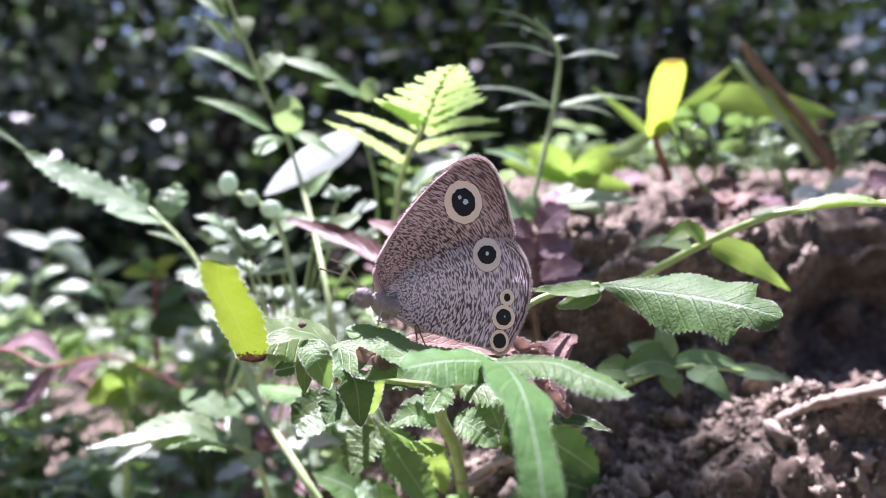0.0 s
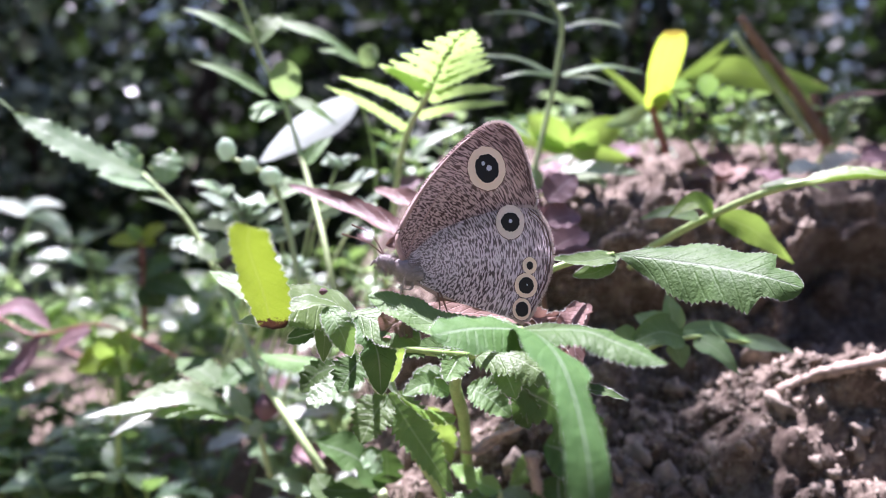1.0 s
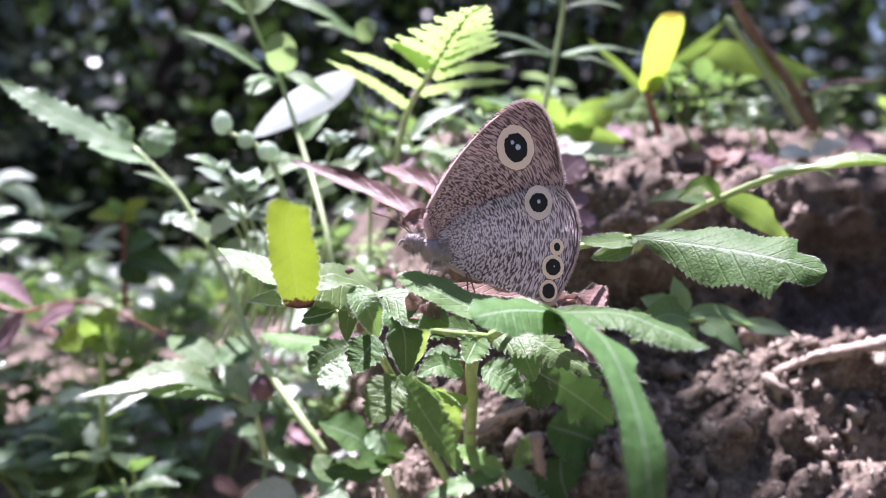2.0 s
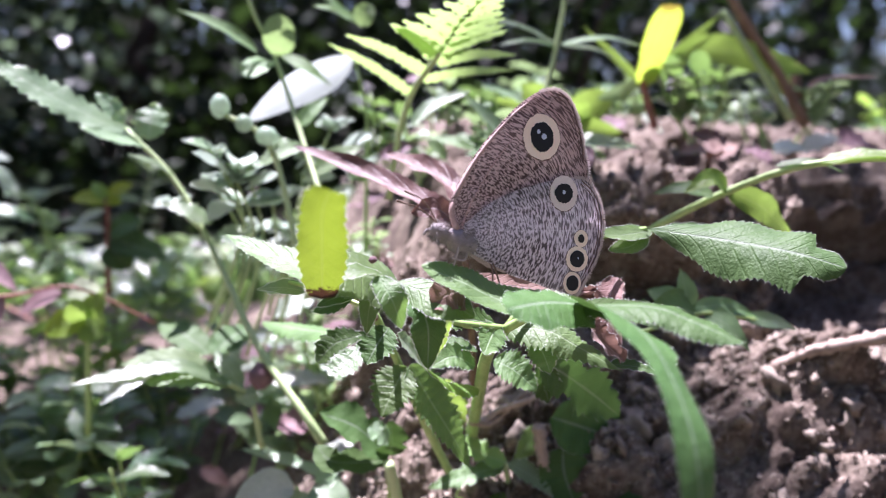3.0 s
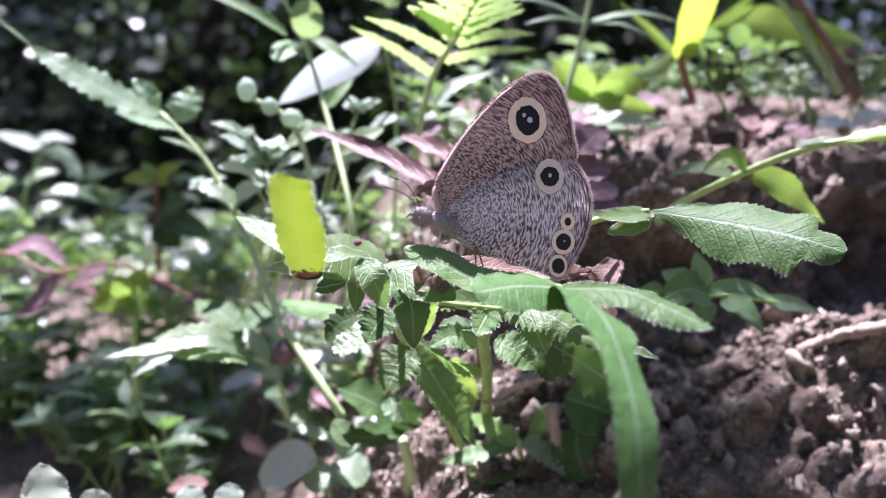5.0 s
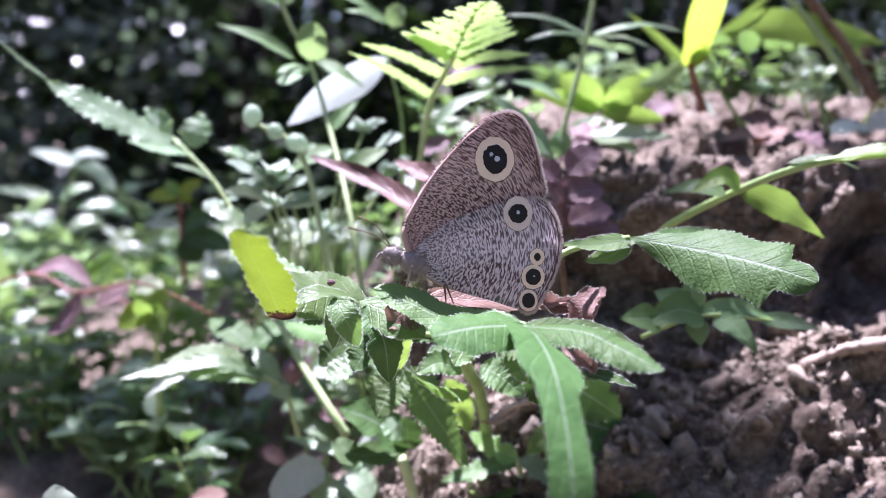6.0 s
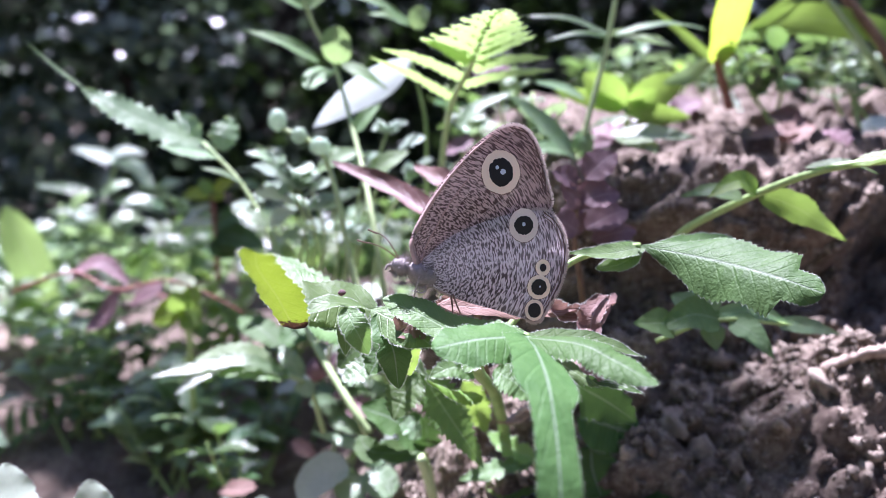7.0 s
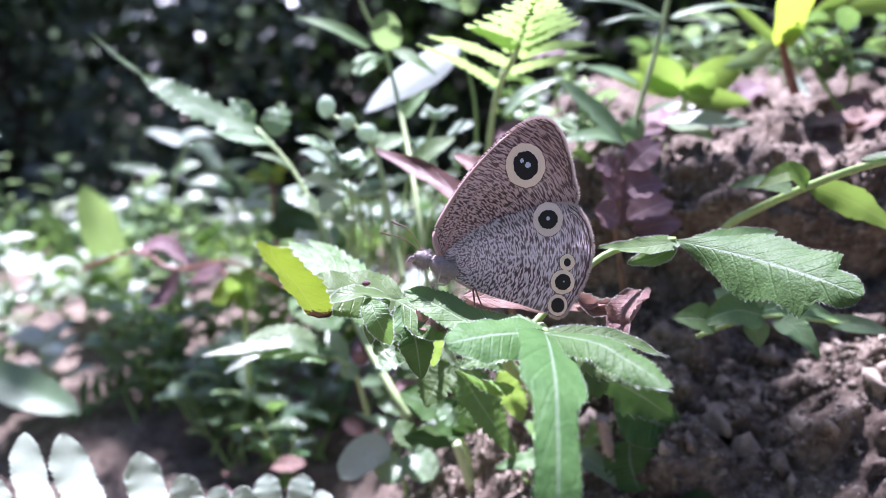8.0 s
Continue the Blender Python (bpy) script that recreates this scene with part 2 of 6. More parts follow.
def grain_material(name, stops, scale, rough=0.8, relief=0.0003, strength=0.6, stretch=None, spec=0.3):
    m, t, bsdf, out = start(name)
    co = t.nodes.new("ShaderNodeTexCoord").outputs["Object"]
    if stretch:
        mp = t.nodes.new("ShaderNodeMapping")
        mp.inputs["Scale"].default_value = stretch
        t.links.new(co, mp.inputs["Vector"])
        co = mp.outputs[0]
    big = noise_tex(t, co, scale * 0.2, 4.0)
    fine = noise_tex(t, co, scale, 5.0, 0.65)
    info = t.nodes.new("ShaderNodeObjectInfo").outputs["Random"]
    f = math_node(t, "ADD", math_node(t, "MULTIPLY", fine, 0.6), math_node(t, "MULTIPLY", big, 0.4))
    f = math_node(t, "ADD", f, math_node(t, "MULTIPLY_ADD", info, 0.16, -0.08))
    t.links.new(ramp(t, f, stops), bsdf.inputs["Base Color"])
    bsdf.inputs["Roughness"].default_value = rough
    bsdf.inputs["Specular IOR Level"].default_value = spec
    bump(t, f, strength, relief, bsdf)
    return m


LEAF_FRESH = leaf_material("fresh_leaf", (0.14, 0.23, 0.08), (0.24, 0.44, 0.09), (0.05, 0.105, 0.024), 0.28, 0.5, fuzz=0.05, spec=0.45)
LEAF_MID = leaf_material("soft_green_leaf", (0.22, 0.34, 0.16), (0.36, 0.54, 0.18), (0.13, 0.23, 0.09), 0.4, 0.5, spec=0.35)
LEAF_SHEER = leaf_material("sheer_pale_leaf", (0.48, 0.54, 0.50), (0.58, 0.66, 0.60), (0.36, 0.42, 0.39), 0.6, 0.4, veins=5)
LEAF_DEEP = leaf_material("deep_green_leaf", (0.088, 0.160, 0.048), (0.085, 0.18, 0.035), (0.036, 0.085, 0.02), 0.22, 0.55, veins=11, fuzz=0.02, spec=0.22)
LEAF_YELLOW = leaf_material("yellowing_leaf", (0.13, 0.19, 0.02), (0.165, 0.24, 0.015), (0.075, 0.11, 0.012), 0.45, 0.5, burnt=(0.03, 0.013, 0.006), spec=0.25)
LEAF_GOLD = leaf_material("golden_leaf", (0.22, 0.32, 0.04), (0.46, 0.62, 0.06), (0.15, 0.23, 0.02), 0.6, 0.45, burnt=(0.20, 0.17, 0.025))
LEAF_LIME = leaf_material("young_lime_leaf", (0.19, 0.33, 0.06), (0.36, 0.56, 0.09), (0.12, 0.23, 0.04), 0.45, 0.42)
LEAF_PALE = leaf_material("pale_waxy_leaf", (0.20, 0.31, 0.16), (0.38, 0.55, 0.22), (0.12, 0.20, 0.09), 0.35, 0.35, spec=0.8, fuzz=0.2)
# sun glare on pale leaves is put into these two whitish colours
LEAF_SILVER_GLARE = leaf_material("silvery_glare_leaf", (0.50, 0.56, 0.48), (0.60, 0.70, 0.46), (0.34, 0.42, 0.32), 0.35, 0.26, spec=1.0)
LEAF_PALE_GLARE = leaf_material("pale_glare_leaf", (0.40, 0.50, 0.40), (0.62, 0.74, 0.58), (0.26, 0.36, 0.27), 0.55, 0.42, veins=12, fuzz=0.15)
LEAF_FERN = leaf_material("fern_leaf", (0.24, 0.40, 0.10), (0.40, 0.58, 0.17), (0.17, 0.30, 0.06), 0.52, 0.45, veins=14)
LEAF_DRY = leaf_material("dry_leaf", (0.26, 0.165, 0.135), (0.34, 0.20, 0.15), (0.11, 0.055, 0.045), 0.25, 0.6, veins=12, fuzz=0.3, spec=0.25)
LEAF_WITHERED = leaf_material("withered_brown_leaf", (0.17, 0.095, 0.080), (0.24, 0.12, 0.09), (0.07, 0.035, 0.03), 0.2, 0.45, veins=6, fuzz=0.04, spec=0.35)
LEAF_MAUVE = leaf_material("withered_mauve_leaf", (0.25, 0.16, 0.17), (0.36, 0.20, 0.20), (0.12, 0.07, 0.075), 0.25, 0.55, veins=7, spec=0.25)
LEAF_PINK = leaf_material("pale_pink_leaf", (0.40, 0.31, 0.30), (0.46, 0.33, 0.30), (0.26, 0.18, 0.17), 0.3, 0.45, veins=7, spec=0.5)
LEAF_WILD = leaf_material("undergrowth_leaf", (0.085, 0.155, 0.065), (0.24, 0.42, 0.09), (0.045, 0.09, 0.04), 0.3, 0.26, tint=0.5, spec=0.7)
STEM_GREEN = grain_material("green_stem", ((0.3, (0.19, 0.33, 0.08)), (0.7, (0.42, 0.56, 0.20))), 1500, 0.5, 0.0001, 0.4, (1, 1, 0.3), 0.5)
STEM_PALE = grain_material("pale_stem", ((0.3, (0.24, 0.36, 0.13)), (0.7, (0.50, 0.60, 0.30))), 1500, 0.55, 0.0001, 0.4, (1, 1, 0.3), 0.5)
STEM_BROWN = grain_material("brown_stem", ((0.3, (0.09, 0.05, 0.03)), (0.7, (0.30, 0.20, 0.13))), 1200, 0.75, 0.0002, 0.6, (1, 1, 0.25))
STEM_RED = grain_material("red_stem", ((0.3, (0.16, 0.045, 0.03)), (0.7, (0.34, 0.15, 0.11))), 1200, 0.55, 0.0001, 0.4, (1, 1, 0.3), 0.5)
ROOT = grain_material("dry_root", ((0.3, (0.20, 0.15, 0.11)), (0.7, (0.52, 0.42, 0.34))), 1400, 0.8, 0.0003, 0.8, (1, 1, 0.3))
SOIL = grain_material("soil", ((0.32, (0.032, 0.022, 0.016)), (0.5, (0.108, 0.080, 0.060)), (0.70, (0.28, 0.232, 0.174))), 700, 0.85, 0.0010, 0.9)
CLOD = grain_material("soil_crumb", ((0.28, (0.092, 0.068, 0.052)), (0.72, (0.40, 0.340, 0.265))), 1600, 0.8, 0.0004, 0.8)
# forest shade is put into these near-black bark and leaf colours
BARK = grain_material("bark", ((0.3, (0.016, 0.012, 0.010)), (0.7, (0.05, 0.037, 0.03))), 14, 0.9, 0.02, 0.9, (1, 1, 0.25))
CANOPY = leaf_material("shade_dark_leaf", (0.008, 0.017, 0.008), (0.030, 0.060, 0.012), (0.004, 0.008, 0.004), 0.3, 0.4, tint=0.7, spec=0.1)

# lighter copy of the shrub foliage, with sunlight put into its colour
CANOPY_LIT = leaf_material("sun_painted_glossy_leaf", (0.085, 0.12, 0.095), (0.14, 0.21, 0.11), (0.05, 0.08, 0.06), 0.45, 0.3, tint=0.5, spec=0.9)


def wing_material(name, pale, dark, warm, rows, lightness):
    """Wing scales: broken dark streaks in arcs about the wing root, with veins and a darker rim."""
    m, t, bsdf, out = start(name)
    uv = t.nodes.new("ShaderNodeUVMap")
    sep = t.nodes.new("ShaderNodeSeparateXYZ")
    t.links.new(uv.outputs[0], sep.inputs[0])
    co = t.nodes.new("ShaderNodeTexCoord").outputs["Object"]
    wob = noise_tex(t, co, 500.0, 2.0)
    comb = t.nodes.new("ShaderNodeCombineXYZ")
    t.links.new(math_node(t, "MULTIPLY_ADD", wob, 0.03, math_node(t, "MULTIPLY", sep.outputs[0], 1.0)), comb.inputs[0])
    t.links.new(math_node(t, "MULTIPLY", sep.outputs[1], 0.15), comb.inputs[1])
    streak = noise_tex(t, comb.outputs[0], rows, 1.0, 0.4)
    fine = noise_tex(t, co, 4200.0, 2.0, 0.6)
    big = noise_tex(t, co, 170.0, 2.0)
    comb2 = t.nodes.new("ShaderNodeCombineXYZ")
    t.links.new(sep.outputs[0], comb2.inputs[0])
    t.links.new(math_node(t, "MULTIPLY", sep.outputs[1], 0.22), comb2.inputs[1])
    shift = noise_tex(t, comb2.outputs[0], 34.0, 1.0)
    beat = math_node(t, "SINE", math_node(t, "MULTIPLY_ADD", sep.outputs[0], rows * 2.5, math_node(t, "MULTIPLY", shift, 19.0)))
    f = math_node(t, "MULTIPLY_ADD", math_node(t, "SUBTRACT", streak, 0.50 + lightness), 7.5, math_node(t, "MULTIPLY_ADD", beat, 0.55, 0.46), clamp=True)
    f = math_node(t, "MULTIPLY", f, math_node(t, "MULTIPLY_ADD", big, 0.8, 0.52, clamp=True))
    base = mix(t, math_node(t, "MULTIPLY_ADD", big, 1.6, -0.45, clamp=True), pale, warm)
    rim = math_node(t, "MULTIPLY_ADD", sep.outputs[0], 5.5, -3.55, clamp=True)
    base = mix(t, math_node(t, "MULTIPLY", rim, 0.75), base, warm)
    col = mix(t, f, base, dark)
    col = mix(t, math_node(t, "MULTIPLY", fine, 0.35), col, dark)
    wave = math_node(t, "PINGPONG", math_node(t, "MULTIPLY_ADD", wob, 0.05, math_node(t, "MULTIPLY", sep.outputs[1], 3.4)), 0.5)
    line = math_node(t, "SUBTRACT", 1.0, math_node(t, "MULTIPLY", wave, 26.0, clamp=True), clamp=True)
    col = mix(t, math_node(t, "MULTIPLY", line, 0.35), col, pale)
    t.links.new(col, bsdf.inputs["Base Color"])
    bsdf.inputs["Roughness"].default_value = 0.7
    bsdf.inputs["Sheen Weight"].default_value = 0.5
    bump(t, fine, 0.5, 0.00006, bsdf)
    back = t.nodes.new("ShaderNodeBsdfTranslucent")
    t.links.new(col, back.inputs["Color"])
    mx = t.nodes.new("ShaderNodeMixShader")
    mx.inputs[0].default_value = 0.42
    t.links.new(bsdf.outputs[0], mx.inputs[1])
    t.links.new(back.outputs[0], mx.inputs[2])
    t.links.new(mx.outputs[0], out.inputs[0])
    return m


WING_FORE = wing_material("forewing_scales", (0.86, 0.73, 0.69), (0.085, 0.050, 0.048), (0.56, 0.42, 0.38), 106.0, -0.005)
WING_HIND = wing_material("hindwing_scales", (0.93, 0.88, 0.93), (0.085, 0.064, 0.070), (0.72, 0.63, 0.64), 102.0, 0.004)


def flat_scales(name, colour, scale=3500.0, vary=0.35, rough=0.6, through_it=0.0):
    m, t, bsdf, out = start(name)
    co = t.nodes.new("ShaderNodeTexCoord").outputs["Object"]
    f = noise_tex(t, co, scale, 3.0)
    t.links.new(mix(t, math_node(t, "MULTIPLY", f, 2 * vary), colour, tuple(0.35 * c for c in colour)), bsdf.inputs["Base Color"])
    bsdf.inputs["Roughness"].default_value = rough
    bump(t, f, 0.4, 0.00005, bsdf)
    if through_it:
        back = t.nodes.new("ShaderNodeBsdfTranslucent")
        back.inputs["Color"].default_value = (*colour, 1)
        mx = t.nodes.new("ShaderNodeMixShader")
        mx.inputs[0].default_value = through_it
        t.links.new(bsdf.outputs[0], mx.inputs[1])
        t.links.new(back.outputs[0], mx.inputs[2])
        t.links.new(mx.outputs[0], out.inputs[0])
    return m


SPOT_RING = flat_scales("cream_ring", (1.0, 0.82, 0.64), vary=0.06, through_it=0.0)
SPOT_RING_GREY = flat_scales("grey_ring", (0.86, 0.74, 0.68), vary=0.14, through_it=0.0)
SPOT_BLACK = flat_scales("black_scales", (0.006, 0.005, 0.006), rough=0.5)
SPOT_GLINT = flat_scales("silver_blue_scales", (0.62, 0.68, 0.80), vary=0.1, rough=0.35)
FRINGE = flat_scales("pale_fringe", (0.74, 0.65, 0.60), vary=0.3, through_it=0.4)
COSTA = flat_scales("leading_edge_scales", (0.66, 0.46, 0.41), vary=0.45)
FUR = flat_scales("grey_fur", (0.42, 0.37, 0.36), 2500.0, 0.45, 0.8)
RIM_DARK = flat_scales("dark_rim", (0.20, 0.12, 0.10), vary=0.45)
HORN = flat_scales("brown_horn", (0.20, 0.12, 0.08), rough=0.5)
HAIR = flat_scales("white_hair", (0.80, 0.84, 0.78), vary=0.05, rough=0.4, through_it=0.4)
LEG_PALE = flat_scales("pale_leg", (0.66, 0.56, 0.52), rough=0.5)

# ---- ground: one sheet, a low floor that rises into an earth bank ----
BANK = [(-60000, 0), (-2000, 0), (-300, 8), (-80, 16), (-20, 26), (20, 40), (45, 57), (56, 66), (64, 70), (74, 75), (79, 84), (73, 96), (77, 105),
        (105, 110), (130, 116), (220, 120), (500, 60), (2000, -650), (60000, -700)]
FLOOR = [(-60000, 0), (-2000, 0), (-300, 0), (-80, 3), (-20, 5), (20, 6), (45, 7), (56, 7), (64, 7), (80, 7), (95, 8), (110, 9), (130, 11),
         (160, 16), (190, 22), (260, 32), (500, 0), (2000, -650), (60000, -700)]


def bank_share(x, y=0.0):
    return ease(-62, 18, x + 9 * noise.noise(Vector((y * 0.02, 3.3, 0)))) * (1 - ease(500, 1600, x))


def ground_height(x, y):
    """Height of the sheet in mm, without its crumbs."""
    out = []
    for line in (BANK, FLOOR):
        hs = [(p[0], p[1]) for k, p in enumerate(line) if not (line is BANK and k in (10,))]
        out.append(float(np.interp(y, [h[0] for h in hs], [h[1] for h in hs])))
    w = bank_share(x, y)
    return out[0] * w + out[1] * (1 - w)


EARTH = []


def build_ground():
    xs = [-60000, -15000, -4000, -1200, -500, -300, -220] + list(np.arange(-170, 186, 1.25)) + [220, 300, 500, 1200, 4000, 15000, 60000]
    cuts = [2, 2, 3, 6, 14, 26, 24, 14, 12, 14, 14, 14, 12, 22, 18, 16, 8, 4]
    ss = []
    for k, c in enumerate(cuts):
        ss += [k + i / c for i in range(c)]
    ss.append(len(cuts))
    idx = np.arange(len(BANK))
    by, bz = np.array(BANK, dtype=float).T
    fy, fz = np.array(FLOOR, dtype=float).T
    verts = []
    for s in ss:
        p = (np.interp(s, idx, by), np.interp(s, idx, bz), np.interp(s, idx, fy), np.interp(s, idx, fz))
        for x in xs:
            w = bank_share(x, p[0])
            y, z = p[0] * w + p[2] * (1 - w), p[1] * w + p[3] * (1 - w)
            y += 34 * ease(70, 104, x) * ease(60, 73, p[0]) * (1 - ease(110, 200, p[0]))
            if abs(x) < 400 and -250 < y < 700:
                q = Vector((x, y, z))
                z += ease(44, 66, x) * float(np.interp(y, (18, 33, 43, 49, 56, 66), (0, 9, 7, 14, 9, 0)))
                near = ease(400, 170, abs(x)) * ease(700, 200, y)
                a = noise.fractal(q * 0.045, 0.9, 2.1, 3) * 4.5
                lumps = abs(noise.noise(q * 0.13 + Vector((7, 1, 3)))) * 9.5 - 3.0
                crumbs = abs(noise.noise(q * 0.36)) * 4.0
                grit = noise.noise(q * 0.9) * 0.6
                d = (a + (lumps + crumbs + grit) * near) * (0.35 + 0.65 * w)
                verts.append((x * MM, (y - 0.65 * d * w) * MM, (z + 0.75 * d) * MM))
            else:
                verts.append((x * MM, y * MM, z * MM))
    EARTH.extend(v for v in verts if abs(v[0]) < 0.17 and -0.03 < v[1] < 0.17)
    nx = len(xs)
    faces = [(j * nx + i, j * nx + i + 1, (j + 1) * nx + i + 1, (j + 1) * nx + i) for j in range(len(ss) - 1) for i in range(nx - 1)]
    ob = new("ground", mesh_of("ground", verts, faces, SOIL))
    ORIGIN[ob.name] = Vector((0, 0, 0))
    return tagged(ob, "crumbly brown earth rising into a low bank", "ground", kind="structure")


ground = build_ground()

# ---- butterfly ----
WING_ROOT, WING_X, WING_Z, WING_N = [Vector(v) for v in ((-2.50, 1.18, 102.90), (0.9658, 0.2593, 0.0000), (-0.0355, 0.1323, 0.9906), (0.2569, -0.9567, 0.1370))]
butterfly = thing("butterfly", WING_ROOT, "grey-brown butterfly with eyespots, wings closed, resting on a leaf", "butterfly")


def on_wing(a, b, off=0.0):
    return WING_ROOT + WING_X * a + WING_Z * b + WING_N * off


def wing(name, outline, off, material, label, lean=0.0, bulge=0.22):
    """A wing from its outline control points (mm along and up from the root), with a slight camber."""
    rim = curve_points([(a, b, 0) for a, b in outline] + [(*outline[0], 0)], 90)[:-1]
    mid = Vector((sum(p.x for p in rim) / len(rim), sum(p.y for p in rim) / len(rim), 0))
    verts, uvs, faces = [], [], []
    rings = 8
    for r in range(rings + 1):
        f = r / rings
        for p in rim:
            q = mid.lerp(p, f)
            d = q.length
            z = off + bulge * (1 - f * f) + lean * d / 18.0 + 0.12 * noise.noise(q * 0.5)
            verts.append(on_wing(q.x, q.y, z) * MM)
            uvs.append((d / 20.0, math.atan2(q.y, q.x + 1.5)))
    m = len(rim)
    for r in range(rings):
        for k in range(m):
            k2 = (k + 1) % m
            faces.append((r * m + k, r * m + k2, (r + 1) * m + k2, (r + 1) * m + k))
    return part(name, verts, faces, material, butterfly, label, uvs)


FORE = [(-1.20, 0.20), (-1.60, 3.00), (1.35, 7.98), (5.20, 12.20), (8.16, 14.49), (10.64, 15.36), (12.52, 14.54), (13.72, 12.17), (14.46, 9.11), (14.67, 5.57), (10.50, 3.87), (4.97, 2.44), (0.90, 0.36)]
HIND = [(-0.38, 0.74), (2.67, 3.01), (6.43, 4.50), (10.59, 5.46), (13.93, 5.59), (15.44, 4.20), (16.30, 1.98), (16.28, -0.70), (15.40, -3.33), (13.83, -5.88), (12.55, -7.27), (10.92, -6.74), (7.57, -5.48), (4.61, -4.49), (2.03, -3.22), (0.19, -2.16), (-0.46, -0.85)]
fore_near = wing("forewing", FORE, 0.15, WING_FORE, "brown-grey forewing underside with dark streaks")
hind_near = wing("hindwing", HIND, 0.75, WING_HIND, "pale grey hindwing underside with dark streaks")
wing("forewing", [(a * 1.012 - 0.05, b * 1.012 + 0.05) for a, b in FORE], -0.02, WING_FORE, "brown-grey forewing underside with dark streaks", bulge=-0.25)
wing("hindwing", [(a * 1.025, b * 1.025) for a, b in HIND], -0.22, WING_HIND, "pale grey hindwing underside with dark streaks", bulge=-0.25)


def fringe(parent, outline, off, start_at, end_at, count, seed):
    """Fine pale hairs along part of a wing's rim."""
    rng = random.Random(seed)
    rim = curve_points([(a, b, 0) for a, b in outline], 400)
    verts, faces = [], []
    for k in range(count):
        u = start_at + (end_at - start_at) * (k + rng.random()) / count
        i = min(399, int(u * 400))
        p, q = rim[i], rim[i + 1]
        along = (q - p).normalized()
        outward = Vector((-along.y, along.x, 0))
        tip = p + outward * rng.uniform(0.16, 0.42) + along * rng.uniform(-0.16, 0.16)
        z = off + rng.uniform(-0.15, 0.15)
        base = len(verts)
        for v in (p - along * 0.06 - outward * 0.1, p + along * 0.06 - outward * 0.1, tip):
            verts.append(on_wing(v.x, v.y, z) * MM)
        faces.append((base, base + 1, base + 2))
    return part("fringe", verts, faces, FRINGE, parent, "pale hairy wing fringe")


stem(fore_near, [on_wing(a + 0.18, b - 0.12, 0.1) for a, b in FORE[:5]], 0.36, 0.10, COSTA, 'costa', 'pale brown leading edge', sides=6)
stem(fore_near, [on_wing(a, b, 0.62) for a, b in ((-0.65, 0.59), (0.44, 2.94), (2.86, 6.73), (5.36, 9.78))], 0.13, 0.05, COSTA, 'vein', 'pale vein', sides=6)


def rim_line(parent, outline, first, last, share, off, radius):
    """A dark line that runs along part of the rim, a little inside it."""
    mid = Vector((sum(a for a, b in outline) / len(outline), sum(b for a, b in outline) / len(outline)))
    pts = [mid.lerp(Vector(p), share) for p in outline[first:last]]
    return stem(parent, [on_wing(p.x, p.y, off) for p in pts], radius, radius, RIM_DARK, "rim_line", "dark brown line inside the wing rim", sides=6)


rim_line(fore_near, FORE, 5, 10, 0.965, 0.13, 0.09)
rim_line(fore_near, FORE, 5, 10, 0.915, 0.17, 0.05)
rim_line(hind_near, HIND, 4, 12, 0.965, 0.73, 0.09)
rim_line(hind_near, HIND, 4, 12, 0.92, 0.80, 0.05)
fringe(fore_near, FORE, 0.15, 0.36, 0.78, 700, 1)
fringe(hind_near, HIND, 0.75, 0.20, 0.68, 800, 2)


def patch(name, centre, r1, r2, off, material, parent, ragged=0.06, seed=0, dome=0.03):
    rng = random.Random(seed)
    k_n = 40
    verts, faces = [on_wing(centre[0], centre[1], off + dome) * MM], []
    for k in range(k_n):
        a = 2 * math.pi * k / k_n
        f = 1 + ragged * (rng.random() * 2 - 1)
        verts.append(on_wing(centre[0] + r1 * f * math.cos(a), centre[1] + r2 * f * math.sin(a), off) * MM)
    for k in range(k_n):
        faces.append((0, 1 + k, 1 + (k + 1) % k_n))
    return part(name, verts, faces, material, parent)


def eyespot(wing_part, centre, ring, pupil, off, ring_material, glints, seed):
    patch("halo", centre, ring[0] + 0.05, ring[1] + 0.05, off - 0.03, RIM_DARK, wing_part, 0.03, seed + 9)
    spot = patch("eyespot", centre, ring[0], ring[1], off, ring_material, wing_part, 0.025, seed)
    spot["label"] = "round eyespot with black pupil and cream ring"
    return spot, patch("pupil", centre, pupil[0], pupil[1], off + 0.05, SPOT_BLACK, wing_part, 0.05, seed + 1), [
        patch("glint", (centre[0] + g[0], centre[1] + g[1]), g[2], g[2] * 1.1, off + 0.10, SPOT_GLINT, wing_part, 0.2, seed + 2 + k) for k, g in enumerate(glints)]


eyespot(fore_near, (8.95, 10.08), (2.25, 2.5), (1.40, 1.62), 0.50, SPOT_RING, ((-0.42, 0.55, 0.22), (0.25, 0.05, 0.30)), 10)
eyespot(hind_near, (11.27, 3.97), (1.72, 1.95), (1.12, 1.08), 1.02, SPOT_RING_GREY, ((0.0, 0.12, 0.20),), 20)
eyespot(hind_near, (13.39, -0.99), (0.88, 0.95), (0.40, 0.46), 0.99, SPOT_RING, (), 30)
eyespot(hind_near, (12.83, -3.21), (1.38, 1.40), (0.92, 0.92), 1.0, SPOT_RING, ((0.1, 0.08, 0.10),), 40)
eyespot(hind_near, (12.19, -5.84), (1.12, 1.25), (0.78, 0.84), 0.98, SPOT_RING, (), 50)

